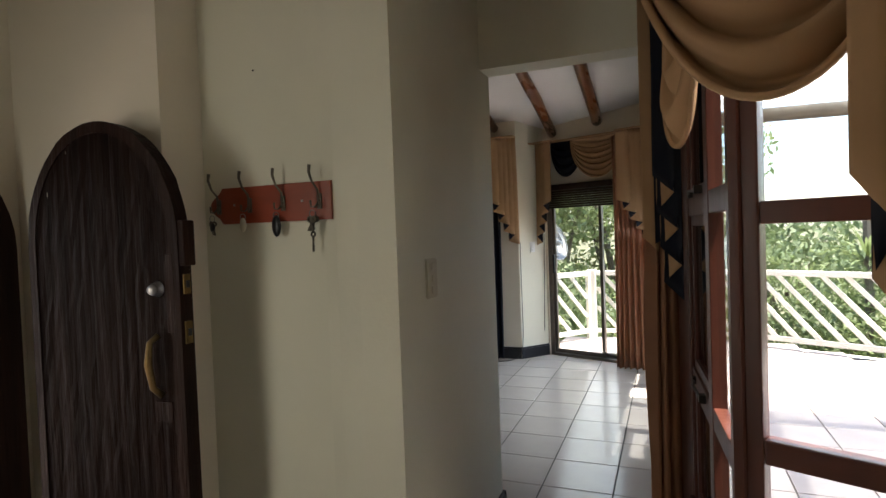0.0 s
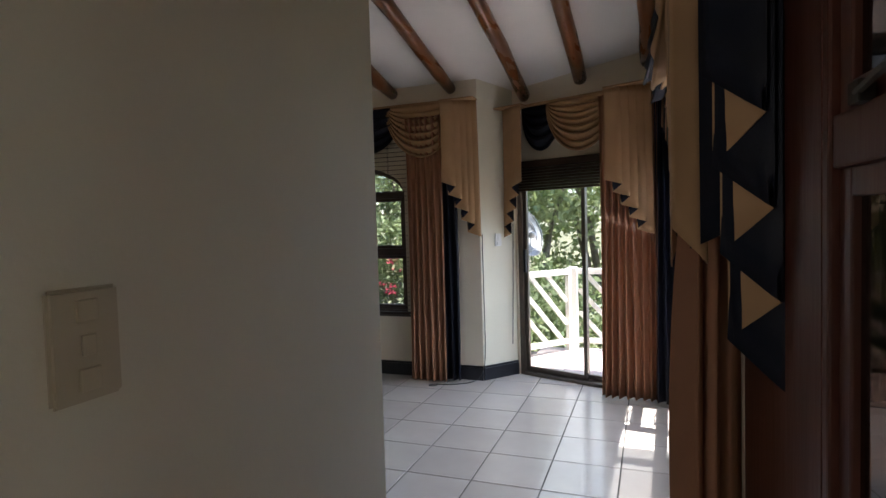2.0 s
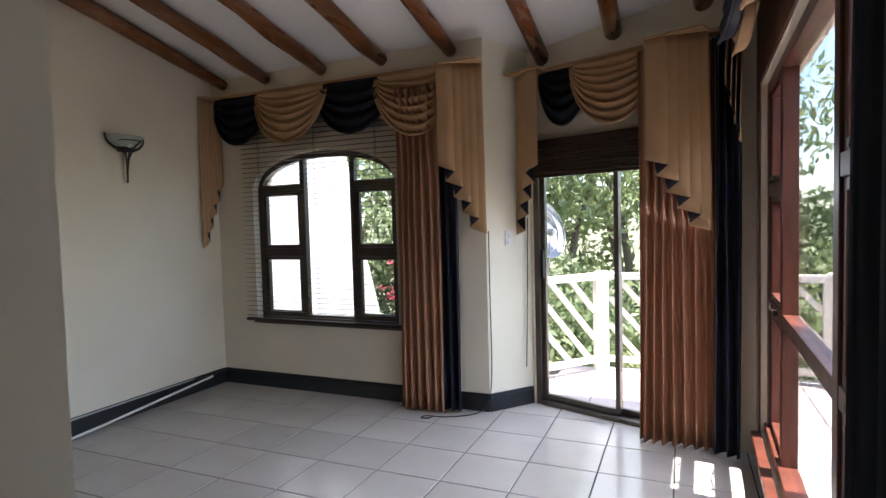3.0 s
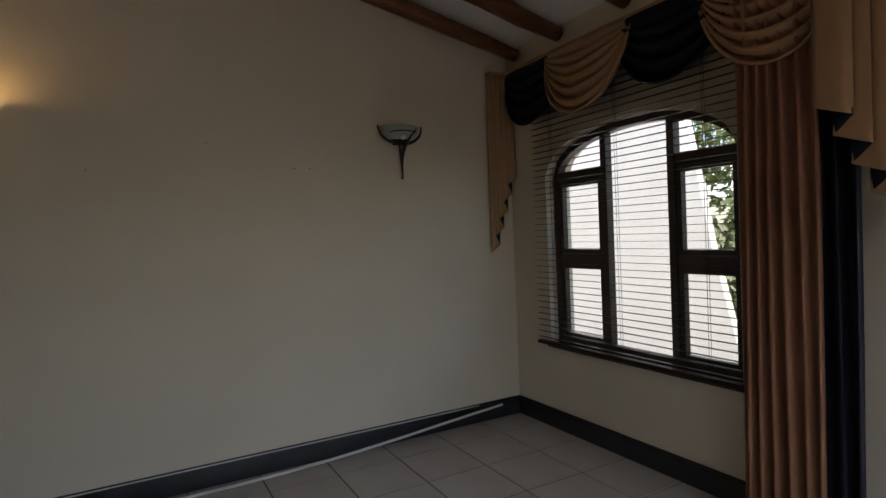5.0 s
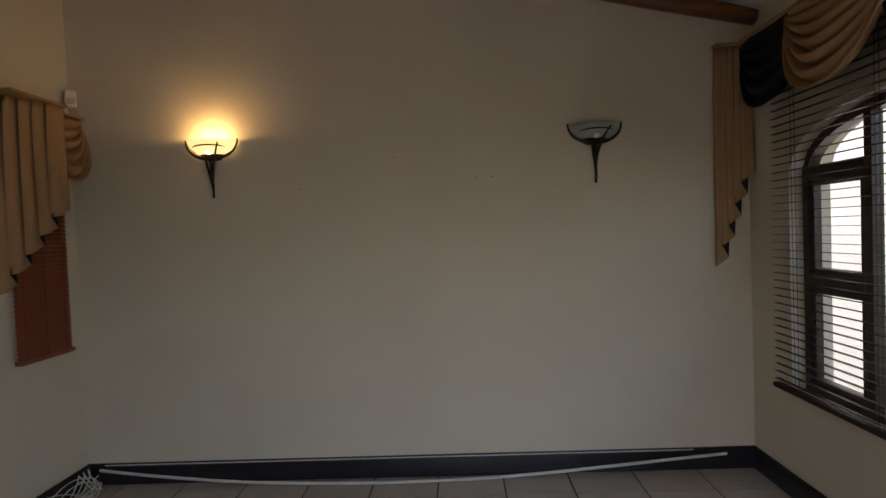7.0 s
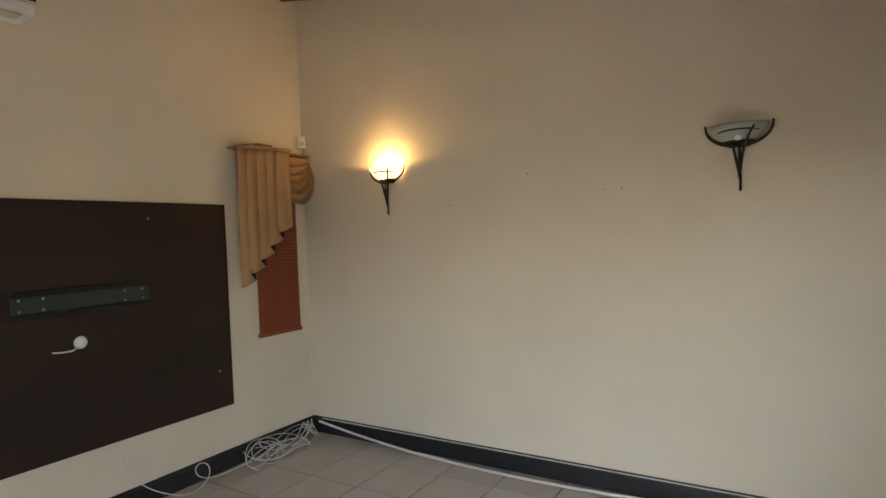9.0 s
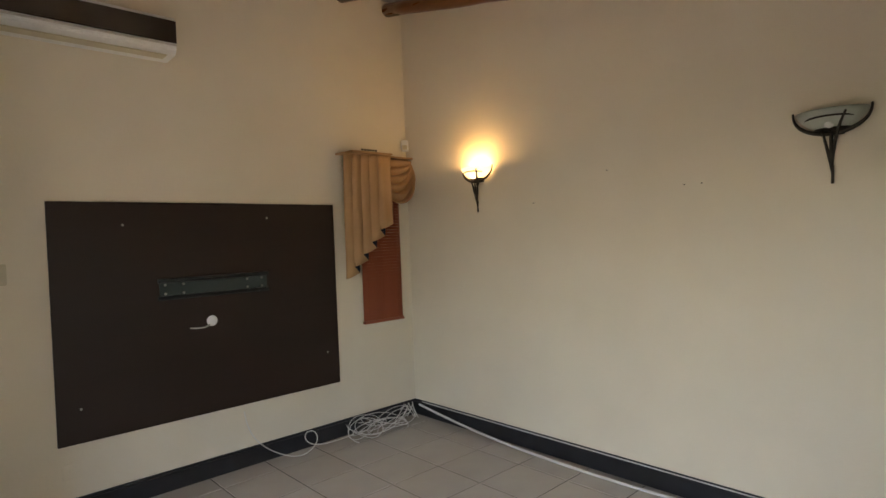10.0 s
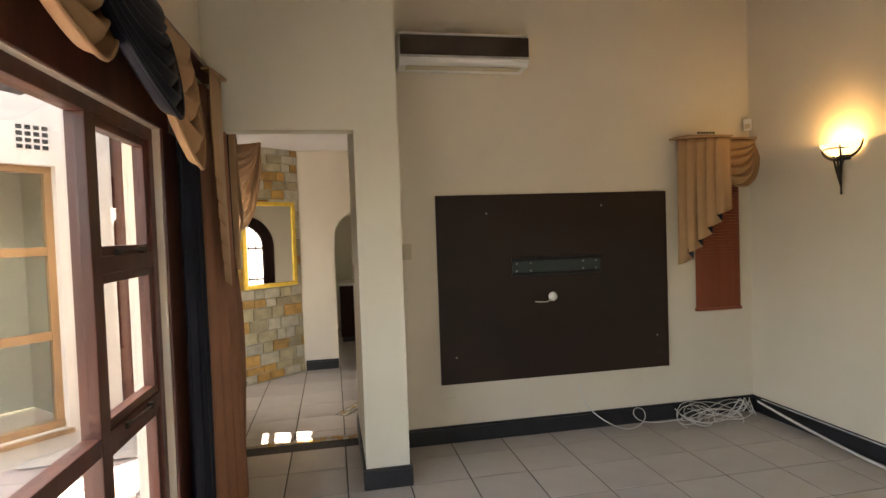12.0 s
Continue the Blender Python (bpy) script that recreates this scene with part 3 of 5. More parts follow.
# ---- sliding door ----
def sliding_door():
    d = thing("door_sliding", door_m, "bronze aluminium sliding glass door to the terrace", "door", kind="structure")
    f = M["aluminium"]
    x0, x1, z1 = 0.02, 1.42, 1.98
    fr = box(x0, x0 + 0.05, 0.02, 0.13, 0, z1, 0.003)
    box(x1 - 0.05, x1, 0.02, 0.13, 0, z1, 0.003, fr)
    box(x0 + 0.05, x1 - 0.05, 0.02, 0.13, z1 - 0.05, z1, 0.003, fr)
    box(x0 + 0.05, x1 - 0.05, 0.0, 0.14, 0.0, 0.03, 0.003, fr)
    part("door_frame", fr, f, d)
    for a, b, y in ((x0 + 0.05, 0.70, 0.045), (0.655, x1 - 0.05, 0.085)):
        leaf = box(a, a + 0.035, y, y + 0.03, 0.031, z1 - 0.05, 0.003)
        box(b - 0.035, b, y, y + 0.03, 0.031, z1 - 0.05, 0.003, leaf)
        box(a + 0.035, b - 0.035, y, y + 0.03, 0.031, 0.075, 0.003, leaf)
        box(a + 0.035, b - 0.035, y, y + 0.03, z1 - 0.09, z1 - 0.05, 0.003, leaf)
        o = part("leaf_frame", leaf, f, d)
        g = part("pane", box(a + 0.035, b - 0.035, y + 0.012, y + 0.017, 0.075, z1 - 0.09), M["glass"], o)
        g.visible_shadow = False
    part("door_handle", box(x0 + 0.055, x0 + 0.08, 0.015, 0.044, 0.98, 1.2, 0.006), M["black"], d, "black pull handle")
    return d


sliding_door()


def roman_blind():
    b = thing("door_blind", door_m, "dark brown wooden blind drawn up above the sliding door", "blind")
    part("headrail", box(0.0, 1.46, -0.06, -0.002, 1.955, 2.02, 0.006), M["blind"], b)
    me = mesh_of("slat", box(0.01, 1.44, -0.055, -0.006, -0.011, 0.011, 0.004), M["blind"])
    for i in range(8):
        s = new("slat", me)
        s.parent = b
        s.location = (0, 0.0015 * (-1) ** i, 1.755 + 0.0255 * i)
    return b


roman_blind()
tagged(part("trim_window_header", box(0.10, 2.62, -0.012, -0.001, 2.142, 2.558, 0.003), M["frame"]), "dark timber panel above the terrace window", "panel", kind="structure").matrix_world = terr_m
tagged(part("trim_jamb_panel", box(0.02, 0.155, -0.012, -0.001, 0.14, 2.558, 0.003), M["frame"]), "dark timber jamb panel beside the terrace window", "panel", kind="structure").matrix_world = terr_m


tagged(part("trim_jamb_panel", box(2.525, 2.80, -0.012, -0.001, 0.14, 2.141, 0.003), M["frame"]), "dark timber jamb panel beside the terrace window", "panel", kind="structure").matrix_world = terr_m


# ---- curtains and valances ----
def swag_fn(w, drop, folds=5, depth=0.075, skew=0.0, gather=0.18, crease=0.028):
    def fn(u, v):
        s = math.sin(math.pi * u)
        span = w * (1 - gather * (1 - v) * 0.35)
        x = (u - 0.5) * span + skew * v * s
        sag = drop * (0.06 + 0.94 * v) * (4 * u * (1 - u)) ** 0.62 if v > 0 else 0.0
        z = -sag - 0.012 * (1 - s) * v
        ph = folds * 2 * math.pi * (v ** 0.9) + 2.0 * (u - 0.5) ** 2 + 0.5 * math.sin(3 * u + w * 9)
        fold = math.sin(ph) + 0.35 * math.sin(2 * ph + 0.7)
        y = -(0.014 + depth * s ** 0.6 * (0.35 + 0.65 * v)) - crease * fold * (s ** 0.45) * min(1.0, 0.4 + 1.2 * v) - 0.008 * math.sin(9 * u + 5 * v)
        return (x, y, z)
    return fn


def cascade_bm(w, short, long, pleats, flip=False, slope=0.6, share=0.4, bulge=0.010, gap=0.024):
    """A pleated tail in one piece; the hem steps from short to long, and turned-back faces show the lining."""
    a = w / (pleats - (pleats - 1) * slope)
    pts = [(0.0, 0.0)]
    for i in range(pleats):
        pts.append((pts[-1][0] + a, pts[-1][1] + a))
        if i < pleats - 1:
            pts.append((pts[-1][0] - a * slope, pts[-1][1] + a * slope))
    steps = [0.0]
    for i in range(len(pts) - 1):
        steps.append(steps[-1] + (share if i % 2 == 0 else 1 - share))
    bm = bmesh.new()
    nv, prev = 16, None
    for i, ((xa, sa), (xb, sb)) in enumerate(zip(pts, pts[1:])):
        ya, yb = (-0.008 - gap * (pleats - (i + k) / 2) for k in (0, 1))
        turned = i % 2 == 1
        nu = 8
        for c in range(nu + 1):
            if c == 0 and prev:
                for p, q in zip(prev, prev[1:]):
                    bm.edges.get((p, q)).smooth = False
                continue
            u = c / nu
            x, y, l = xa + (xb - xa) * u, ya + (yb - ya) * u, short + (long - short) * (steps[i] + (steps[i + 1] - steps[i]) * u) / steps[-1]
            col = []
            for r in range(nv + 1):
                v = r / nv
                wave = math.sin(math.pi * u * u) + 0.25 * u * u * math.sin(3 * math.pi * u + 2 * v + i)
                yy = y - (0 if turned else 1) * bulge * wave * (0.4 + 0.6 * v) + 0.004 * math.sin(5 * v)
                xx = x * (1 + 0.06 * v)
                col.append(bm.verts.new(((w - xx) if flip else xx, yy, -l * v)))
            if prev:
                for r in range(nv):
                    f = bm.faces.new((prev[r], col[r], col[r + 1], prev[r + 1]))
                    f.material_index = 1 if turned else 0
                    f.smooth = True
            prev = col
    return bm


def drape_bm(w, h, pleats, amp=0.032, flare=0.05, seed=0, lift=0.0):
    rnd = random.Random(seed)
    ph = [rnd.uniform(-0.5, 0.5) for _ in range(pleats + 2)]

    def fn(u, v):
        k = u * pleats
        p = ph[int(k)] * (1 - k % 1) + ph[int(k) + 1] * (k % 1)
        a = amp * (0.75 + 0.25 * v) * (1 + 0.4 * p)
        y = -amp * 1.3 + a * math.sin(2 * math.pi * k + p) + 0.25 * a * math.sin(4 * math.pi * k + 3 * v + p)
        x = (u - 0.5) * w * (1 + flare * v) + w / 2 + 0.008 * math.sin(3 * v + 7 * u)
        return (x, y, -(h - lift * rnd.uniform(0, 1)) * v)
    return sheet(fn, pleats * 9, 22, 0.003)


def swag(m, w, drop, cloth, label, folds=5, depth=0.075, skew=0.0, crease=0.028):
    t = thing("swag", m, label, "valance")
    fn = swag_fn(w, drop, folds, depth, skew, 0.18, crease)
    part("cloth", sheet(fn, 36, 56, 0.004), cloth, t, smooth=True)
    part("hem", tube([fn(k / 36, 1.0) for k in range(37)], 0.008, 6), cloth, t, "rolled hem along the bottom edge", smooth=True)
    return t


def lined(ob):
    """Gives the cloth its thickness."""
    sol = ob.modifiers.new("cloth", "SOLIDIFY")
    sol.thickness = 0.003
    return ob


def tail(m, w, short, long, pleats, flip, label, front=None, back=None, share=0.4, slope=0.6, bulge=0.010, gap=0.024):
    t = thing("cascade_tail", m, label, "valance")
    cloth = front or M["tan"]
    lined(part("cloth", cascade_bm(w, short, long, pleats, flip, slope, share, bulge, gap), [cloth, back or M["navy"]], t, "pleated cloth with turned-back lining"))
    part("heading", box(-0.004, w + 0.004, -0.008 - gap * pleats - bulge, -0.002, -0.002, 0.012, 0.003), cloth, t, "sewn heading along the top")
    return t


def corner_tail():
    """The tail at the corner: a long tan leaf, its black lining and folded black cloth lined in tan."""
    t = thing("cascade_tail", pose(0.80, 2.83, 2.5), "black cascade tail with tan lining in zigzag folds", "valance")
    a = part("leaf", cascade_bm(0.06, 1.05, 1.12, 1, False, 0.6, 0.5, 0.008, 0.003), [M["tan"], M["tan"]], t, "long tan leaf")
    a.matrix_local = pose(-0.040, -0.02, 0, 0, 0, 12)
    b = part("lining", cascade_bm(0.10, 1.09, 1.05, 1, False, 0.6, 0.5, 0.008, 0.003), [M["navy"], M["navy"]], t, "black satin lining")
    b.matrix_local = pose(0.008, -0.005, 0, 0, 0, -42)
    c = part("folds", cascade_bm(0.105, 0.80, 1.31, 4, False, 0.95, 0.5, 0.001, 0.012), [M["navy"], M["tan"]], t, "black folds lined in tan")
    c.matrix_local = pose(0.050, -0.115, 0, 0, 0, -40)
    for ob in (a, b, c):
        lined(ob)
    tail(pose(0.835, 3.36, 2.55, 0, 0, -100), 0.25, 0.57, 1.2, 6, False, TAIL_L, share=0.45, slope=0.75, bulge=0.004, gap=0.006)


def drape(m, w, h, pleats, cloth, label, seed=0, amp=0.032, flare=0.05):
    t = part("curtain", drape_bm(w, h, pleats, amp, flare, seed), cloth, smooth=True)
    t.matrix_world = m
    return tagged(t, label, "curtain")


TAN_S, NAVY_S = "tan cloth swag with curved folds on the valance", "black satin swag between the tan swags"
TAIL_L = "tan cascade tail with stepped hem and black lining"
W = lambda x, z, y=-0.03: pose(x, YN + y, z)
# window wall: a valance board and its cloths
tagged(part("valance_board", box(XW + 0.005, PIL[0] - 0.02, YN - 0.09, YN - 0.002, 2.57, 2.595, 0.004), M["tan"]), "cloth-covered valance board above the arched window", "valance")
swag(W(-2.96, 2.572, -0.045), 0.66, 0.42, M["navy"], NAVY_S, 4, 0.05)
swag(W(-2.42, 2.572, -0.06), 0.76, 0.45, M["tan"], TAN_S, 6, 0.09)
swag(W(-1.80, 2.572, -0.05), 0.74, 0.42, M["navy"], NAVY_S, 4, 0.06)
swag(W(-1.27, 2.572, -0.06), 0.72, 0.49, M["tan"], TAN_S, 7, 0.09, 0.05)
tail(pose(XW + 0.012, 6.375, 2.575, 0, 0, 90), 0.20, 0.76, 1.32, 5, True, TAIL_L, share=0.45, slope=0.55, bulge=0.006, gap=0.012)
tail(W(-1.03, 2.56, -0.085), 0.31, 0.72, 1.22, 5, False, TAIL_L)
drape(pose(-1.40, YN - 0.10, 2.45), 0.34, 2.44, 6, M["tan_sheer"], "tan floor-length curtain drawn beside the arched window", 3)
drape(pose(-1.10, YN - 0.07, 2.45), 0.17, 2.43, 3, M["navy"], "narrow navy curtain behind the tan one", 4)

# sliding door: valance in front of the angled wall
D = lambda s, z, y=-0.03: door_m @ pose(s, y, z)
tagged(part("valance_board", box(0.06, 1.50, -0.10, -0.002, 2.50, 2.525, 0.004), M["tan"]), "cloth-covered valance board above the sliding door", "valance").matrix_world = door_m
tail(D(-0.06, 2.505, -0.085), 0.28, 0.68, 1.20, 5, True, TAIL_L)
swag(D(0.36, 2.50, -0.04), 0.44, 0.40, M["navy"], NAVY_S, 4, 0.06)
swag(D(0.74, 2.50, -0.07), 0.66, 0.45, M["tan"], TAN_S, 7, 0.09, 0.04)
tail(D(1.02, 2.50, -0.13), 0.34, 0.72, 1.16, 5, False, TAIL_L)
drape(pose(0.345, 6.42, 2.46, 0, 0, -4), 0.44, 2.455, 8, M["tan_sheer"], "tan floor-length curtain drawn beside the sliding door", 5, 0.036, 0.03)
drape(pose(0.77, 6.33, 2.46, 0, 0, -20), 0.15, 2.44, 3, M["navy"], "narrow navy curtain in the corner by the sliding door", 6)

# terrace wall of the lounge
T = lambda s, z, y=-0.03: terr_m @ pose(s, y, z)
tagged(part("valance_board", box(0.24, 3.40, -0.10, -0.002, 2.56, 2.585, 0.004), M["frame"]), "dark timber valance board above the terrace window", "valance").matrix_world = terr_m
tail(T(0.16, 2.555, -0.075), 0.24, 0.40, 0.72, 4, True, TAIL_L)
swag(T(0.62, 2.555, -0.05), 0.62, 0.34, M["tan"], TAN_S, 4, 0.07)
swag(T(1.02, 2.555, -0.07), 0.70, 0.38, M["navy"], NAVY_S, 6, 0.12)
swag(T(1.50, 2.555, -0.05), 0.66, 0.40, M["tan"], TAN_S, 4, 0.08)
swag(T(1.98, 2.555, -0.07), 0.74, 0.47, M["navy"], NAVY_S, 6, 0.13)
swag(T(2.46, 2.555, -0.06), 0.60, 0.60, M["tan"], TAN_S, 4, 0.10)
drape(T(2.62, 2.5, -0.02), 0.24, 2.49, 3, M["navy"], "navy floor-length curtain beside the terrace window", 7)


def corner_drape():
    """A full-length curtain bunched round the end of the wall, wider at the foot."""
    def fn(u, v):
        a, p, b = (0.04, 0.28), (-0.035 - 0.035 * v, -0.17 - 0.03 * v), (0.06, -0.13)
        c = tuple(2 * p[k] - 0.5 * (a[k] + b[k]) for k in (0, 1))
        x, y = ((1 - u) ** 2 * a[k] + 2 * u * (1 - u) * c[k] + u * u * b[k] for k in (0, 1))
        tx, ty = (2 * (1 - u) * (c[k] - a[k]) + 2 * u * (b[k] - c[k]) for k in (0, 1))
        n = math.hypot(tx, ty) or 1.0
        off = 0.020 * (0.7 + 0.3 * v) * (math.sin(18 * math.pi * u + 0.6 * math.sin(4 * u)) + 0.3 * math.sin(36 * math.pi * u + 2 * v)) * min(1.0, 8 * u, 8 * (1 - u))
        return (x + ty / n * off, y - tx / n * off, -2.49 * v)
    t = part("curtain", sheet(fn, 96, 22, 0.003), M["tan_sheer"], smooth=True)
    t.matrix_world = pose(0.85, 3.10, 2.5)
    tagged(t, "tan floor-length curtain beside the terrace window", "curtain")


corner_drape()
corner_tail()

# foyer bay
B = lambda s, z, y=-0.03: bay_m @ pose(s, y, z)
tagged(part("valance_board", box(0.0, 1.06, -0.06, -0.002, 2.47, 2.495, 0.004), M["frame"]), "dark timber valance board above the bay window", "valance").matrix_world = bay_m
swag(B(0.13, 2.46, -0.16), 0.62, 0.76, M["tan"], TAN_S, 9, 0.10, 0.03, 0.034)
tail(B(0.27, 2.46, -0.17), 0.155, 0.90, 1.75, 6, False, TAIL_L, share=0.5, slope=0.62)
swag(pose(0.955, 1.93, 2.47, 0, 0, -72), 0.30, 0.76, M["tan"], "gathered tan cloth hanging beside the bay swag", 7, 0.07, 0.03, 0.018)


# ---- lounge things ----
M["shade_on"] = glow_mat("lit_frosted_glass", (1.0, 0.66, 0.26), 0.45)
M["shade_off"] = mat("frosted_glass_unlit", (0.42, 0.45, 0.40), 0.35, vary=0.08, scale=12)


def sconce(y, lit):
    m = pose(XW, y, 0, 0, 0, 90)   # local x along the wall, local -y into the room
    label = "lit bowl wall lamp of frosted glass in twisted bronze rods" if lit else "unlit bowl wall lamp of frosted glass in twisted bronze rods"
    t = thing("wall_lamp", m, label, "wall lamp", "bowl lamps on the long wall")
    z = 2.05
    prof = [(0.012, 0.0), (0.055, 0.007), (0.10, 0.027), (0.135, 0.058), (0.155, 0.095)]
    prof = prof + [(r - 0.005 if r > 0.02 else r, q + 0.004) for r, q in prof[::-1]]
    bowl = lathe(prof, 28, arc=math.pi, start=math.pi)
    bmesh.ops.transform(bowl, matrix=Matrix.Translation((0, -0.012, z)) @ Matrix.Diagonal((1, 0.8, 1, 1)), verts=bowl.verts)
    part("bowl", bowl, M["shade_on"] if lit else M["shade_off"], t, "frosted glass half bowl", smooth=True)
    # crescent that cups the bowl from tip to tip
    arc = [(0.162 * math.cos(a), -0.03 - 0.012 * math.sin(a), z + 0.108 - 0.122 * math.sin(a) ** 0.85) for a in (math.pi * k / 28 for k in range(29))]
    part("crescent", tube(arc, 0.006, 8, taper=[0.005 + 0.006 * math.sin(math.pi * k / 28) for k in range(29)]), M["iron"], t, "bronze crescent under the bowl", smooth=True)
    ring = [(0.118 * math.cos(a), -0.014 - 0.112 * math.sin(a), z + 0.050 + 0.012 * math.sin(a)) for a in (math.pi * k / 20 for k in range(21))]
    part("band", tube(ring, 0.005, 6), M["iron"], t, "bronze band round the bowl", smooth=True)
    cup = lathe([(0.004, -0.006), (0.045, -0.002), (0.075, 0.012), (0.078, 0.016), (0.045, 0.004), (0.004, 0.0)], 20, arc=math.pi, start=math.pi)
    bmesh.ops.transform(cup, matrix=Matrix.Translation((0, -0.012, z - 0.003)) @ Matrix.Diagonal((1, 0.8, 1, 1)), verts=cup.verts)
    part("cup", cup, M["iron"], t, "bronze cup below the glass", smooth=True)
    for xa, top in ((-0.030, 0.0), (0.004, 0.0), (0.022, 0.075)):
        pts = [(xa * (1 - q) ** 1.3 + (0.055 * (1 - q) ** 3 if top else 0.0), -0.04 - (0.085 * (1 - q) ** 3 if top else 0.03 * (1 - q)), z + top - (0.20 + top) * q) for q in (k / 12 for k in range(13))]
        part("rod", tube(pts, 0.0055, 6, taper=[0.005 + 0.003 * math.sin(math.pi * k / 12) for k in range(13)]), M["iron"], t, smooth=True)
    part("stem", tube([(0.0, -0.038, z - 0.17), (0.003, -0.040, z - 0.21), (0.0, -0.036, z - 0.255)], 0.006, 8, taper=[0.010, 0.006, 0.0075]), M["iron"], t, smooth=True)
    part("back_plate", box(-0.05, 0.05, -0.016, -0.001, z - 0.02, z + 0.06, 0.005), M["iron"], t)
    part("wall_arm", tube([(0, -0.014, z - 0.015), (0.0, -0.03, z - 0.05), (0.0, -0.040, z - 0.09)], 0.006, 6), M["iron"], t)
    bulb = lathe([(0.001, 0.0), (0.02, 0.008), (0.026, 0.03), (0.018, 0.055), (0.001, 0.064)], 12)
    bmesh.ops.transform(bulb, matrix=Matrix.Translation((0, -0.075, z + 0.008)), verts=bulb.verts)
    part("bulb", bulb, glow_mat("bulb_glow", (1.0, 0.68, 0.30), 1.6) if lit else M["white_plastic"], t, smooth=True)
    if lit:
        lamp = new("wall_lamp_light", bpy.data.lights.new("wall_lamp_light", "POINT"))
        lamp.data.energy, lamp.data.color, lamp.data.shadow_soft_size = LAMP_W, (1.0, 0.62, 0.24), 0.03
        lamp.location = m @ Vector((0, -0.105, z + 0.088))
    return t


LAMP_W = 1.05
sconce(3.29, True)
sconce(5.65, False)

tv_m, tv_len = wall_frame((PX0, YT), (XW, YT))
sx = lambda X: PX0 - X


def rounded_plate(w, h, t, r=0.006):
    bm = box(-w / 2, w / 2, -t, -0.0005, -h / 2, h / 2)
    bmesh.ops.bevel(bm, geom=[e for e in bm.edges if e.verts[0].co.y < -t * 0.9 or e.verts[1].co.y < -t * 0.9], offset=min(r, t * 0.6), segments=2, affect="EDGES")
    return bm


def tv_board():
    t = thing("media_board", tv_m, "dark espresso wooden media board fixed to the wall", "wall panel")
    part("panel", box(sx(-0.595), sx(-2.525), -0.022, -0.001, 0.455, 1.905, 0.003), M["board"], t)
    for x, z in ((-0.99, 1.76), (-1.95, 1.80), (-2.42, 0.72), (-0.72, 0.66)):
        b = lathe([(0.0005, 0.003), (0.006, 0.002), (0.008, 0.0)], 10)
        bmesh.ops.transform(b, matrix=Matrix.Translation((sx(x), -0.022, z)) @ Matrix.Rotation(radians(90), 4, "X"), verts=b.verts)
        part("screw_cap", b, M["steel"], t, "small steel screw cap")
    return t


tv_board()


def tv_bracket():
    t = thing("television_bracket", tv_m @ pose(0, -0.0225, 0), "black steel television wall bracket on the media board", "wall bracket")
    x0, x1, z0, z1 = sx(-1.175), sx(-1.935), 1.262, 1.405
    for z in (z0, z1 - 0.028):
        bm = box(x0, x1, -0.022, -0.0005, z, z + 0.028, 0.003)
        box(x0, x1, -0.030, -0.0225, z + (0.0 if z == z0 else 0.022), z + (0.006 if z == z0 else 0.028), 0.001, bm)
        part("bar", bm, M["black"], t)
    part("plate", box(x0 + 0.01, x1 - 0.01, -0.008, -0.0005, z0 + 0.029, z1 - 0.029, 0.001), mat("grey_steel_plate", (0.05, 0.065, 0.065), 0.4, 0.5), t, "grey steel plate")
    for x in (x0 + 0.045, x0 + 0.16, x1 - 0.16, x1 - 0.05):
        for z in (z0 + 0.042, z1 - 0.042):
            b = lathe([(0.001, 0.006), (0.006, 0.006), (0.009, 0.001), (0.009, 0)], 8)
            bmesh.ops.transform(b, matrix=Matrix.Translation((x, -0.0085, z)) @ Matrix.Rotation(radians(90), 4, "X"), verts=b.verts)
            part("bolt", b, M["steel"], t, "bright steel bolt")
    return t


tv_bracket()


def cable_outlet():
    t = thing("cable_outlet", tv_m @ pose(sx(-1.515), -0.0225, 1.09), "white round cable outlet with a short wire", "cable outlet")
    b = lathe([(0.001, 0.022), (0.02, 0.02), (0.034, 0.010), (0.037, 0.0)], 16)
    bmesh.ops.transform(b, matrix=Matrix.Rotation(radians(90), 4, "X"), verts=b.verts)
    part("cap", b, M["white_plastic"], t, smooth=True)
    part("wire", tube([(-0.02, -0.016, -0.02), (-0.06, -0.03, -0.036), (-0.11, -0.02, -0.036), (-0.15, -0.008, -0.032)], 0.005, 6), M["cable"], t, smooth=True)


cable_outlet()


def air_conditioner():
    t = thing("air_conditioner", tv_m, "white split air conditioner with a dark mirrored front", "air conditioner")
    a, b = sx(-0.34), sx(-1.31)
    prof = [(-0.001, 2.832), (-0.16, 2.836), (-0.195, 2.868), (-0.20, 3.05), (-0.18, 3.075), (-0.001, 3.08)]
    bm = bmesh.new()
    ends = [[bm.verts.new((x, y, z)) for y, z in prof] for x in (a, b)]
    bm.faces.new(ends[0])
    bm.faces.new(ends[1][::-1])
    for i in range(len(prof)):
        j = (i + 1) % len(prof)
        bm.faces.new((ends[0][i], ends[1][i], ends[1][j], ends[0][j]))
    bmesh.ops.recalc_face_normals(bm, faces=bm.faces)
    bmesh.ops.bevel(bm, geom=bm.edges, offset=0.006, segments=2, affect="EDGES")
    part("body", bm, M["white_plastic"], t)
    part("front_panel", box(a + 0.004, b - 0.004, -0.212, -0.202, 2.905, 3.045, 0.003), mat("dark_mirror_panel", (0.075, 0.058, 0.045), 0.12, 0.6, vary=0.1, scale=4), t, "dark glossy front panel")
    part("flap", box(a + 0.05, b - 0.06, -0.19, -0.10, 2.824, 2.831, 0.002), M["plastic"], t, "air outlet flap")
    part("trim_strip", box(a + 0.004, b - 0.004, -0.209, -0.202, 2.888, 2.900, 0.002), mat("silver_strip", (0.6, 0.58, 0.55), 0.3, 0.6), t, "silver trim strip")


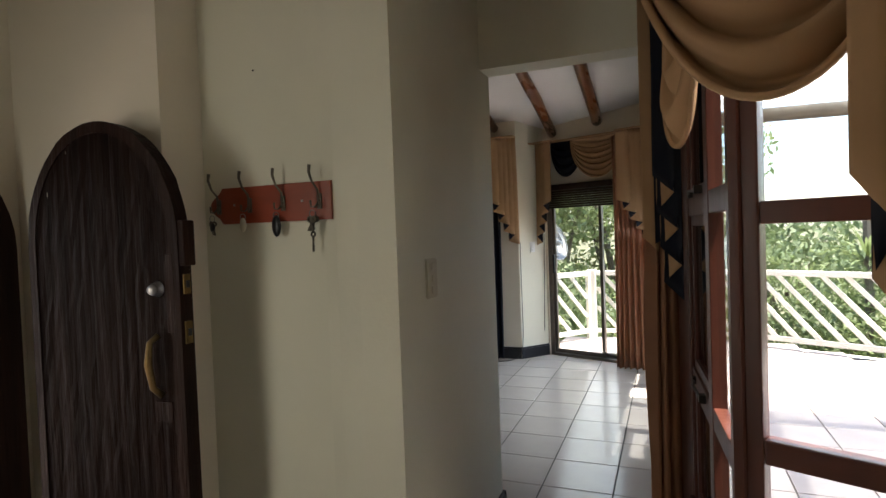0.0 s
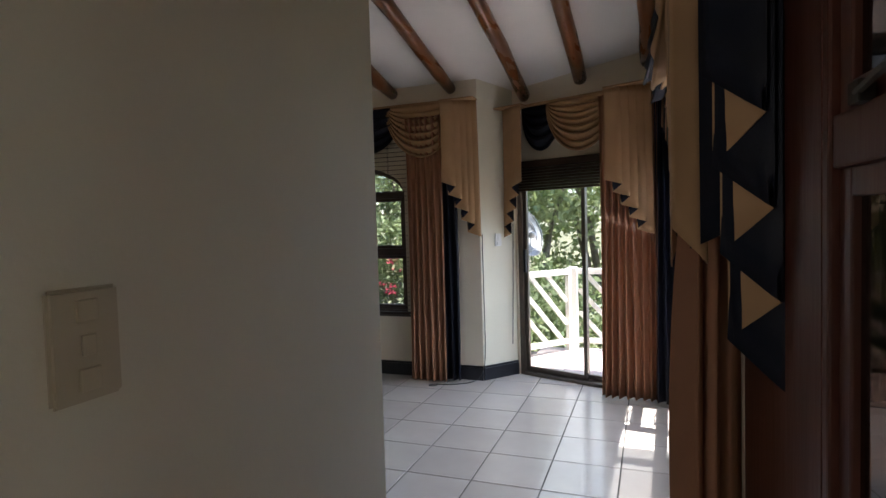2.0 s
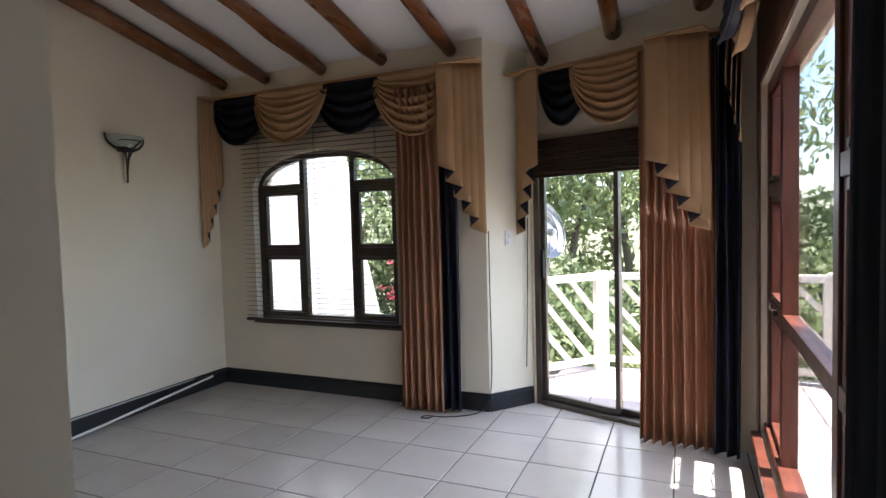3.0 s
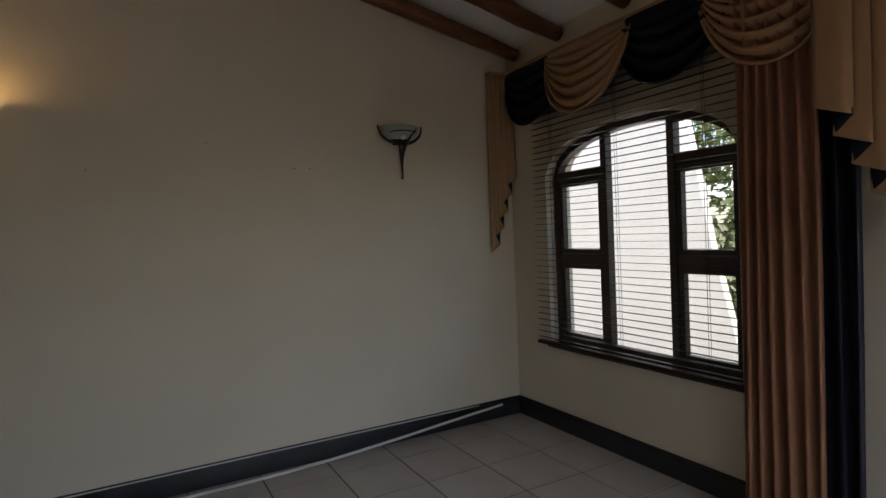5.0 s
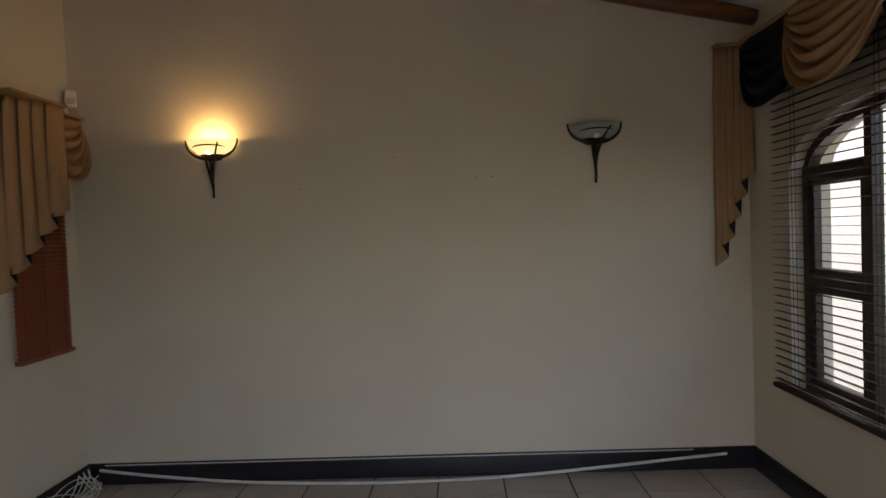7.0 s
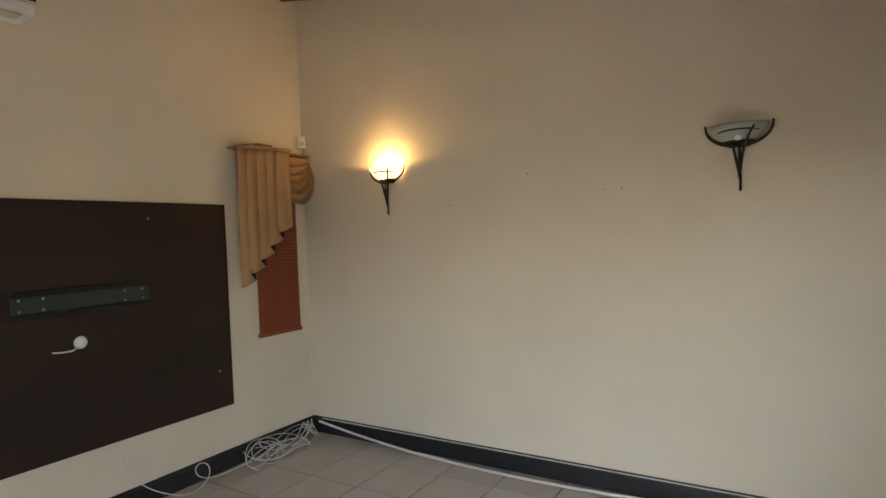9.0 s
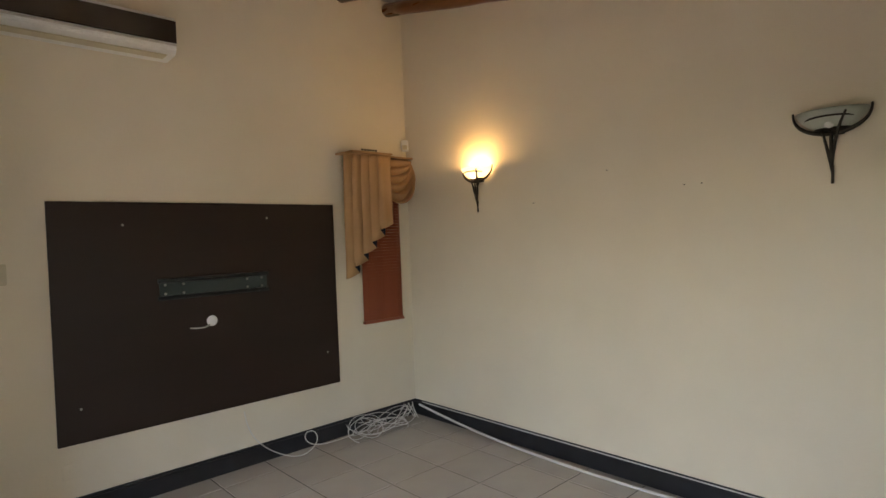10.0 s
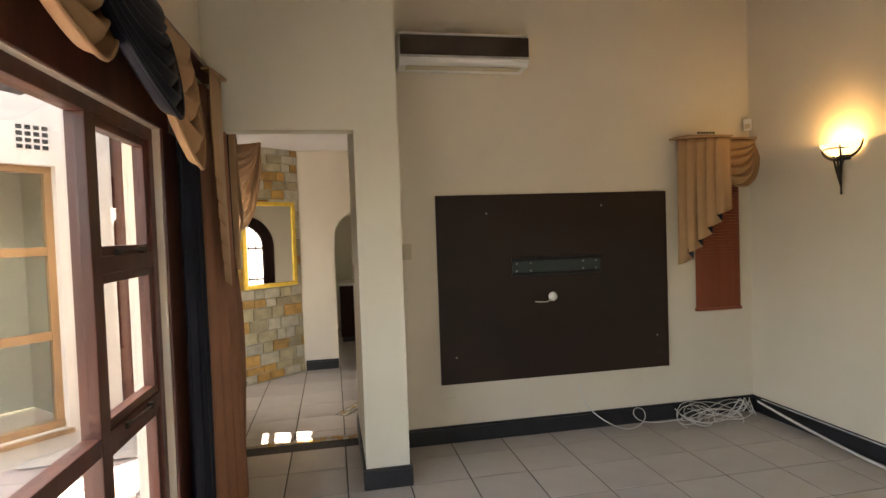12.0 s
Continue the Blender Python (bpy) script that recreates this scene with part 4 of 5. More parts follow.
air_conditioner()

# drape over the narrow window
swag(tv_m @ pose(sx(-3.07), -0.05, 2.30), 0.56, 0.38, M["tan"], "tan cloth swag gathered to one side of the narrow window", 5, 0.10, 0.05)
tail(tv_m @ pose(sx(-2.59), -0.085, 2.315), 0.40, 0.58, 1.02, 5, True, "tan cascade tail over the narrow window", M["tan"], M["navy"], 0.45, 0.45, 0.022)
tagged(part("valance_board", box(sx(-2.58), sx(-3.33), -0.10, -0.002, 2.315, 2.33, 0.003), M["tan"]), "cloth-covered valance board above the narrow window", "valance").matrix_world = tv_m


def air_brick(m, w, h, nx, nz, material, label):
    t = thing("air_vent", m, label, "vent")
    bm = box(-w / 2, w / 2, -0.006, -0.0005, -h / 2, h / 2, 0.002)
    part("frame", bm, material, t)
    for i in range(nx):
        for k in range(nz):
            x, z = -w / 2 + w * (i + 0.5) / nx, -h / 2 + h * (k + 0.5) / nz
            # no hole is cut: the dark inside is a black slab on the plate
            part("opening", box(x - w / nx * 0.36, x + w / nx * 0.36, -0.0072, -0.0062, z - h / nz * 0.34, z + h / nz * 0.34), M["black"], t, "black slab in place of a vent hole's shade")


air_brick(tv_m @ pose(sx(-2.92), -0.0, 2.37), 0.17, 0.045, 6, 2, M["plastic"], "small plastered wall vent above the drape")


def sensor():
    t = thing("alarm_sensor", pose(XW + 0.05, YT + 0.05, 2.44, 0, 0, 135), "white plastic alarm motion sensor in the corner", "sensor")
    bm = box(-0.03, 0.03, -0.024, 0.028, -0.05, 0.05, 0.008)
    part("body", bm, M["white_plastic"], t)
    part("lens", box(-0.02, 0.02, -0.028, -0.0245, -0.035, 0.005, 0.001), M["plastic"], t, "curved sensor lens")
    part("arm", tube([(0, 0.028, -0.02), (0, 0.062, -0.03)], 0.008, 8), M["white_plastic"], t)


sensor()


def switch_plate(m, w, h, rockers, label, material):
    t = thing("light_switch", m, label, "switch")
    part("plate", rounded_plate(w, h, 0.008), material, t)
    for x, z, ww, hh in rockers:
        part("rocker", box(x - ww / 2, x + ww / 2, -0.013, -0.0083, z - hh / 2, z + hh / 2, 0.002), material, t)
    return t


switch_plate(tv_m @ pose(sx(-0.365), 0, 1.49), 0.075, 0.12, [(0, 0.02, 0.02, 0.035)], "cream plastic light switch beside the media board", M["plastic"])
switch_plate(tv_m @ pose(sx(-0.66), 0, 0.30), 0.10, 0.10, [(0, 0, 0.03, 0.03)], "painted-over socket plate below the media board", M["plaster"])
rev_m, rev_len = wall_frame(PIL, DL)
switch_plate(rev_m @ pose(0.20, 0, 1.30), 0.075, 0.12, [(0, 0.02, 0.02, 0.03), (0, -0.03, 0.03, 0.03)], "white plastic socket on the reveal by the sliding door", M["white_plastic"])
switch_plate(pose(PX1, 2.158, 1.328, 0, 0, -90) @ pose(0, 0, 0, 0, 0, 180), 0.10, 0.15, [(0, 0.045, 0.03, 0.03), (0, 0.0, 0.02, 0.028), (0, -0.045, 0.03, 0.03)], "cream plastic light switch plate on the pier", M["plastic"])


def nail(x, y, z, m):
    b = lathe([(0.0005, 0.012), (0.004, 0.012), (0.004, 0.010), (0.0016, 0.009), (0.0016, -0.004)], 8)
    o = part("wall_nail", b, M["iron"])
    o.matrix_world = m @ pose(x, y, z, 90)
    tagged(o, "small dark nail stuck in the plaster wall", "nail", "nails on the long wall")


wm = pose(XW, 0, 0, 0, 0, 90)
for y, z in ((3.82, 1.83), (4.92, 1.86), (4.42, 2.0), (5.02, 1.86)):
    nail(y, 0, z, wm)
nail(-0.54, 0, 2.12, pose(0, YR, 0))

# cables
def cable(name, pts, r, material, label):
    cu = bpy.data.curves.new(name, "CURVE")
    cu.dimensions, cu.bevel_depth, cu.bevel_resolution = "3D", r, 2
    sp = cu.splines.new("NURBS")
    sp.points.add(len(pts) - 1)
    for p, q in zip(sp.points, pts):
        p.co = (*q, 1)
    sp.use_endpoint_u, sp.order_u = True, 4
    cu.materials.append(material)
    return tagged(new(name, cu), label, "cable")


rc = random.Random(11)
cable("cable", [(XW + 0.03, 2.47, 0.10), (XW + 0.06, 2.8, 0.07), (XW + 0.09, 3.3, 0.03), (XW + 0.11, 3.9, 0.012), (XW + 0.12, 4.6, 0.012), (XW + 0.09, 5.3, 0.03), (XW + 0.05, 5.9, 0.07), (XW + 0.028, 6.4, 0.10)], 0.010, M["cable"], "white cable conduit sagging along the skirting")
cable("cable", [(XW + 0.022, 2.5, 0.127), (XW + 0.022, 3.6, 0.128), (XW + 0.022, 4.8, 0.127), (XW + 0.022, 6.2, 0.128)], 0.004, M["cable"], "thin white wire along the top of the skirting")
cable("cable", [(sx(0) * 0 - 1.72, YT + 0.006, 0.40), (-1.73, YT + 0.012, 0.28), (-1.80, YT + 0.03, 0.13), (-2.0, YT + 0.14, 0.012), (-2.12, YT + 0.16, 0.008), (-2.26, YT + 0.10, 0.05), (-2.27, YT + 0.05, 0.13), (-2.18, YT + 0.05, 0.15), (-2.14, YT + 0.08, 0.09), (-2.24, YT + 0.12, 0.012), (-2.6, YT + 0.06, 0.008), (-2.75, YT + 0.06, 0.01)], 0.004, M["cable"], "loose white cable looped below the media board")
for k in range(9):
    c = Vector((-2.84 + rc.uniform(-0.16, 0.20), YT + 0.15 + rc.uniform(-0.02, 0.06), 0.05))
    pts = []
    ax, ay, tl = rc.uniform(0.11, 0.26), rc.uniform(0.05, 0.12), rc.uniform(-0.5, 0.5)
    for i in range(12):
        a = 2 * math.pi * i / 9 + k
        pts.append((c.x + ax * math.cos(a + tl), c.y + ay * math.sin(a), max(0.006, 0.06 + 0.075 * math.sin(a * 1.3 + k) + 0.006 * i * rc.random())))
    cable("cable", pts, 0.003, M["cable"] if k < 8 else M["bark"], "loose coil of white cable on the floor" if k < 8 else "brown flex coiled on the floor")
for k in range(3):
    cable("cable", [(-3.05 - 0.07 * k, YT + 0.05, 0.012), (-3.1 - 0.06 * k, YT + 0.09, 0.09), (-3.16 - 0.05 * k, YT + 0.05, 0.16), (-3.2 - 0.03 * k, YT + 0.03, 0.10), (-3.24, YT + 0.08 + 0.03 * k, 0.008)], 0.004, M["cable"], "white cable rising along the skirting")
cable("cable", [(*(rev_m @ Vector((0.015, -0.012, 1.36)))[:2], 1.36), (*(rev_m @ Vector((0.012, -0.015, 0.9)))[:2], 0.9), (*(rev_m @ Vector((0.02, -0.012, 0.5)))[:2], 0.5), (*(rev_m @ Vector((0.01, -0.024, 0.15)))[:2], 0.15), (-0.76, 6.53, 0.008), (-0.9, 6.40, 0.006), (-1.05, 6.33, 0.006), (-1.14, 6.34, 0.006)], 0.004, M["black_cable"], "thin dark cable down the wall corner")
cable("cable", [(-1.14, 6.34, 0.006), (-1.2, 6.30, 0.008), (-1.16, 6.25, 0.008), (-1.09, 6.29, 0.01), (-1.1, 6.31, 0.02)], 0.005, M["black_cable"], "dark plug lead curled on the tiles")
cable("cable", [(*(rev_m @ Vector((0.37, -0.012, 1.45)))[:2], 1.45), (*(rev_m @ Vector((0.355, -0.02, 1.0)))[:2], 1.0), (*(rev_m @ Vector((0.345, -0.012, 0.55)))[:2], 0.55), (*(rev_m @ Vector((0.33, -0.02, 0.3)))[:2], 0.3)], 0.004, M["black_cable"], "dark aerial cable beside the sliding door frame")


# ---- foyer things ----
def arch_outline(w, sp, top, n=22, grow=0.0):
    h = w / 2 + grow
    pts = [(-h, 0.0)]
    for i in range(n + 1):
        a = math.pi - math.pi * i / n
        pts.append((h * math.cos(a), sp + (top - sp + grow) * math.sin(a)))
    return pts + [(h, 0.0)]


def plank(x0, x1, w, sp, top, y0, y1, rnd):
    """One upright board of the arched door, cut to the arch."""
    zz = lambda x: sp + (top - sp) * math.sqrt(max(0.0, 1 - (x / (w / 2)) ** 2))
    bm = bmesh.new()
    nx, nz = 4, 26
    cols = []
    for j in range(nx + 1):
        x = x0 + 0.0008 + (x1 - x0 - 0.0016) * j / nx
        x = max(-w / 2 + 0.001, min(w / 2 - 0.001, x))
        zt = zz(x)
        edge = 0.002 if j in (0, nx) else 0.0
        cols.append([bm.verts.new((x, y0 + edge + rnd.uniform(-0.003, 0.003), 0.01 + (zt - 0.01) * k / nz)) for k in range(nz + 1)])
    for a, b in zip(cols, cols[1:]):
        for k in range(nz):
            bm.faces.new((a[k], b[k], b[k + 1], a[k + 1]))
    bmesh.ops.solidify(bm, geom=bm.faces[:], thickness=-(y1 - y0))
    bmesh.ops.recalc_face_normals(bm, faces=bm.faces)
    return bm


def arched_door():
    w, sp, top = 0.68, 1.50, 1.92
    # right edge of the leaf nearer the key rack; hinge at the entrance wall
    m = pose(-0.965, 1.60, 0, 0, 0, 3)
    t = thing("arched_door", m, "old dark rough-hewn arched wooden door standing open", "door")
    rnd = random.Random(5)
    cuts = [-0.34, -0.24, -0.14, -0.045, 0.06, 0.145, 0.24, 0.34]
    for a, b in zip(cuts, cuts[1:]):
        part("plank", plank(a, b, w, sp, top, -0.03, 0.015, rnd), M["oldwood"], t)
    core = bmesh.new()
    pts = arch_outline(w, sp, top, 24, -0.004)
    ends = [[core.verts.new((x, y, max(0.012, z))) for x, z in pts] for y in (0.016, 0.026)]
    core.faces.new(ends[0])
    core.faces.new(ends[1][::-1])
    for k in range(len(pts)):
        j = (k + 1) % len(pts)
        core.faces.new((ends[0][k], ends[1][k], ends[1][j], ends[0][j]))
    bmesh.ops.recalc_face_normals(core, faces=core.faces)
    part("backing", core, M["oldwood"], t)
    rim = bmesh.new()
    o, i_ = arch_outline(w, sp, top, 24, 0.004), arch_outline(w, sp, top, 24, -0.035)
    V = [[rim.verts.new((x + rnd.uniform(-0.004, 0.004) * (k in (0, 3)), y, max(0.01, z))) for x, z in pts] for k, (pts, y) in enumerate(((o, -0.034), (i_, -0.036), (i_, -0.029), (o, 0.018)))]
    for k in range(4):
        A, B_ = V[k], V[(k + 1) % 4]
        for j in range(len(A) - 1):
            rim.faces.new((A[j], A[j + 1], B_[j + 1], B_[j]))
    bmesh.ops.recalc_face_normals(rim, faces=rim.faces)
    part("edge_band", rim, M["oldwood"], t)
    part("hinge_block", box(0.335, 0.365, -0.03, 0.02, 1.42, 1.57, 0.006), M["oldwood"], t, "protruding lock block on the door edge")
    for z, hgt in ((1.36, 0.065), (1.20, 0.075)):
        p = part("strike_plate", box(0.344, 0.349, -0.022, 0.008, z - hgt / 2, z + hgt / 2, 0.001), M["brass"], t, "worn brass latch plate")
        part("latch", box(0.3495, 0.354, -0.014, 0.0, z - 0.012, z + 0.012, 0.001), M["black"], p)
    k = lathe([(0.001, 0.034), (0.016, 0.032), (0.02, 0.02), (0.011, 0.010), (0.026, 0.004), (0.026, 0.0)], 14)
    bmesh.ops.transform(k, matrix=Matrix.Translation((0.25, -0.031, 1.345)) @ Matrix.Rotation(radians(90), 4, "X"), verts=k.verts)
    part("knob", k, M["steel"], t, "small worn lock knob", smooth=True)
    hb = tube([(0.245, -0.035, 1.19), (0.232, -0.06, 1.17), (0.228, -0.066, 1.10), (0.238, -0.06, 1.02), (0.25, -0.035, 0.99)], 0.012, 8, taper=[0.012, 0.010, 0.014, 0.011, 0.013])
    part("door_handle", hb, M["brass"], t, "curved brass pull handle", smooth=True)
    part("lock_plate", box(0.22, 0.29, -0.034, -0.031, 0.90, 0.97, 0.002), M["oldwood"], t)
    part("lock_plate", box(0.285, 0.32, -0.036, -0.031, 1.20, 1.46, 0.003), M["oldwood"], t)
    return t


arched_door()


def entrance_frame():
    w = EY1 - EY0
    m = pose(XE, (EY0 + EY1) / 2, 0, 0, 0, 90)
    t = thing("door_entrance", m, "old dark arched wooden door frame at the entrance", "door frame", kind="structure")
    bm = bmesh.new()
    o, i_ = arch_outline(w, ESP, 1.89, 24, 0.13), arch_outline(w, ESP, 1.89, 24, -0.04)
    V = [[bm.verts.new((x, y, max(0.0, z))) for x, z in pts] for pts, y in ((o, -0.06), (i_, -0.06), (i_, 0.23), (o, -0.001))]
    for k in range(4):
        A, B_ = V[k], V[(k + 1) % 4]
        for j in range(len(A) - 1):
            bm.faces.new((A[j], A[j + 1], B_[j + 1], B_[j]))
    bmesh.ops.recalc_face_normals(bm, faces=bm.faces)
    part("door_frame", bm, M["oldwood"], t)
    for k in range(7):
        x = -w / 2 + 0.09 + (w - 0.18) * k / 6
        part("gate_bar", tube([(x, 0.2, 0.02), (x, 0.2, ESP + 0.12 + 0.2 * math.sqrt(max(0, 1 - (2 * x / w) ** 2)))], 0.009, 6), M["black"], t)
    for z in (0.12, 0.95, 1.45):
        part("gate_rail", box(-w / 2 + 0.04, w / 2 - 0.04, 0.19, 0.21, z, z + 0.03, 0.002), M["black"], t)
    return t


entrance_frame()


def key_rack():
    t = thing("key_rack", pose(0.018, YR, 0), "red-stained wooden key rack with four metal double hooks", "key rack")
    bm = bmesh.new()
    n = 10
    pts = [(-0.24, 1.695), (-0.72, 1.695)] + [(-0.735 - 0.045 * math.sin(math.pi * k / n) , 1.695 - 0.02 - 0.095 * k / n) for k in range(n + 1)] + [(-0.72, 1.56), (-0.24, 1.56)]
    f = [bm.verts.new((x, -0.020, z)) for x, z in pts]
    b = [bm.verts.new((x, -0.0005, z)) for x, z in pts]
    bm.faces.new(f)
    bm.faces.new(b[::-1])
    for i in range(len(pts)):
        j = (i + 1) % len(pts)
        bm.faces.new((f[i], b[i], b[j], f[j]))
    bmesh.ops.recalc_face_normals(bm, faces=bm.faces)
    part("board", bm, M["rack"], t)
    for x in (-0.735, -0.59, -0.44, -0.285):
        h = tube([(x, -0.024, 1.61), (x - 0.002, -0.030, 1.665), (x - 0.012, -0.046, 1.690), (x - 0.018, -0.055, 1.725), (x - 0.017, -0.052, 1.750)], 0.004, 8, taper=[0.0045, 0.004, 0.004, 0.005, 0.0062])
        for dx in (-0.024, 0.010):
            tube([(x, -0.026, 1.625), (x + dx * 0.5, -0.036, 1.604), (x + dx, -0.042, 1.606), (x + dx * 1.1, -0.040, 1.628)], 0.003, 6, h, taper=[0.0035, 0.003, 0.003, 0.0042])
        box(x - 0.009, x + 0.009, -0.027, -0.0205, 1.598, 1.652, 0.002, h)
        part("hook", h, M["hook_metal"], t, "worn metal double hook", smooth=True)
    for x in (-0.665, -0.36):
        b2 = lathe([(0.0005, 0.003), (0.004, 0.0025), (0.005, 0.0)], 8)
        bmesh.ops.transform(b2, matrix=Matrix.Translation((x, -0.0203, 1.63)) @ Matrix.Rotation(radians(90), 4, "X"), verts=b2.verts)
        part("screw", b2, M["steel"], t, "small steel screw")
    return t


key_rack()


def key_shape(x, y, z, tilt, length, material, parent):
    b = lathe([(0.011, -0.0012), (0.0115, 0.0), (0.011, 0.0012), (0.004, 0.0012), (0.004, -0.0012), (0.011, -0.0012)], 12)
    bmesh.ops.transform(b, matrix=Matrix.Rotation(radians(90), 4, "X"), verts=b.verts)
    box(-0.0035, 0.0035, -0.0011, 0.0011, -0.011 - length, -0.009, 0, b)
    for k in range(3):
        box(0.0035, 0.006, -0.001, 0.001, -0.011 - length + 0.004 + 0.007 * k, -0.011 - length + 0.008 + 0.007 * k, 0, b)
    bmesh.ops.transform(b, matrix=pose(x, y, z, 0, tilt, tilt * 0.7), verts=b.verts)
    return part("key", b, material, parent, "small metal key")


def key_bunch(x, z, keys, label, fob=None, seed=0):
    y = YR - 0.044
    t = thing("key_bunch", pose(x + 0.018, y, z), label, "keys")
    ring = tube([(0.012 * math.cos(a), 0.0, -0.012 + 0.012 * math.sin(a)) for a in (2 * math.pi * k / 12 for k in range(13))], 0.0016, 5)
    part("key_ring", ring, M["steel"], t)
    rnd = random.Random(seed)
    for k in range(keys):
        tl = rnd.uniform(-35, 35)
        key_shape(0.02 * math.sin(radians(tl)), rnd.uniform(-0.01, 0.01), -0.032, tl, rnd.uniform(0.025, 0.04), M["hook_metal"] if k % 3 else M["iron"], t)
    if fob:
        w, h, m, zz = fob
        b = lathe([(0.001, -0.004), (w, -0.004), (w * 1.1, 0), (w, 0.004), (0.001, 0.004)], 16)
        bmesh.ops.transform(b, matrix=Matrix.Translation((0, 0, zz)) @ Matrix.Diagonal((1, 1, h / w, 1)) @ Matrix.Rotation(radians(90), 4, "X"), verts=b.verts)
        part("fob", b, m, t, smooth=True)
    return t


key_bunch(-0.752, 1.594, 3, "small bunch of keys with a dark tag on the hook", (0.009, 0.016, M["black"], -0.045), 1)
key_bunch(-0.607, 1.594, 0, "pale tan key tag on the hook", (0.012, 0.024, M["plastic"], -0.040), 2)
key_bunch(-0.457, 1.594, 1, "black oval key fob on the hook", (0.017, 0.036, M["black"], -0.05), 3)
kb = key_bunch(-0.302, 1.594, 9, "large bunch of metal keys on the hook", None, 4)
key_shape(0.0, 0, -0.085, 2, 0.05, M["iron"], kb)


# mirror on the stone wall
st_m, st_len = wall_frame(ST1, ST0)


def mirror(s0, s1, z0, z1):
    t = thing("wall_mirror", st_m @ pose(0, -0.022, 0), "rectangular mirror in a gilt frame on the stone wall", "mirror")
    w = 0.05
    for nm, a in (("frame_top", (s0, s1, z1 - w, z1)), ("frame_bottom", (s0, s1, z0, z0 + w)), ("frame_side", (s0, s0 + w, z0 + w, z1 - w)), ("frame_side", (s1 - w, s1, z0 + w, z1 - w))):
        b = box(a[0], a[1], -0.032, -0.001, a[2], a[3], 0.008)
        part(nm, b, M["gold"], t, "gilt moulding")
    part("mirror_glass", box(s0 + w, s1 - w, -0.014, -0.002, z0 + w, z1 - w), M["mirror"], t, "silvered mirror glass")


mirror(st_len - 0.80, st_len - 0.09, 1.06, 2.04)

def downlight(x, y):
    t = thing("downlight", pose(x, y, FOYER_C), "small lit recessed downlight in the foyer ceiling", "ceiling light")
    part("ring", lathe([(0.034, -0.001), (0.046, -0.001), (0.047, -0.006), (0.036, -0.008), (0.034, -0.001)], 20), M["white_plastic"], t, "white trim ring", smooth=True)
    part("lens", lathe([(0.001, -0.003), (0.033, -0.003), (0.033, -0.001), (0.001, -0.001)], 20), glow_mat("downlight_glow", (1.0, 0.9, 0.75), 1.6), t, "glowing lens")


downlight(-0.075, 0.68)

# kitchen seen through the arch
KY = -3.3
wall("wall_kitchen_west", (-1.4, KY), (-1.4, YS - 0.16), 0.1, 0, 2.6, plaster)
wall("wall_kitchen_far", (0.9, KY), (-1.4, KY), 0.1, 0, 2.6, pgrey, label="pale grey kitchen wall")
wall("wall_kitchen_east", (0.9, YS - 0.3), (0.9, KY), 0.1, 0, 2.6, plaster)
tagged(part("ceiling_kitchen", box(-1.5, 1.0, KY - 0.1, YS - 0.16, 2.6, 2.7), M["ceiling"]), "plain kitchen ceiling", "ceiling", kind="structure")
tagged(part("floor_kitchen", box(-1.5, 1.0, KY - 0.1, YS - 0.1, -0.1, 0.0), M["tile"]), "pale tiled kitchen floor", "floor", kind="structure")


def kitchen_unit():
    t = thing("kitchen_cabinet", pose(0, 0, 0), "dark wooden kitchen base cabinet standing as an island", "cabinet")
    part("body", box(-1.15, 0.10, -2.62, -2.02, 0.08, 0.86, 0.004), M["oldwood"], t)
    part("plinth", box(-1.13, 0.08, -2.6, -2.06, 0.0, 0.0795), M["black"], t)
    for k in range(2):
        d = part("door", box(-1.14 + 0.62 * k, -0.53 + 0.62 * k, -2.0195, -2.0, 0.1, 0.85, 0.005), M["oldwood"], t)
        part("handle", tube([(-0.6 + 0.16 * k, -1.985, 0.6), (-0.6 + 0.16 * k, -1.97, 0.68), (-0.6 + 0.16 * k, -1.985, 0.76)], 0.006, 6), M["steel"], d)
    tagged(part("worktop", box(-1.16, 0.13, -2.64, -1.985, 0.862, 0.90, 0.006), M["white_plastic"]), "pale kitchen worktop on the dark cabinet", "worktop")
    tagged(part("tiled_splashback", box(-1.39, 0.6, KY + 0.001, KY + 0.012, 0.902, 1.5, 0.001), M["plaster_grey"]), "grey tiled splashback above the worktop", "splashback")


kitchen_unit()


# ---- terrace and garden ----
RAILS = [(-1.05, 7.02), (-0.12, 8.15), (1.75, 8.12), (3.3, 7.28), (5.7, 5.6)]


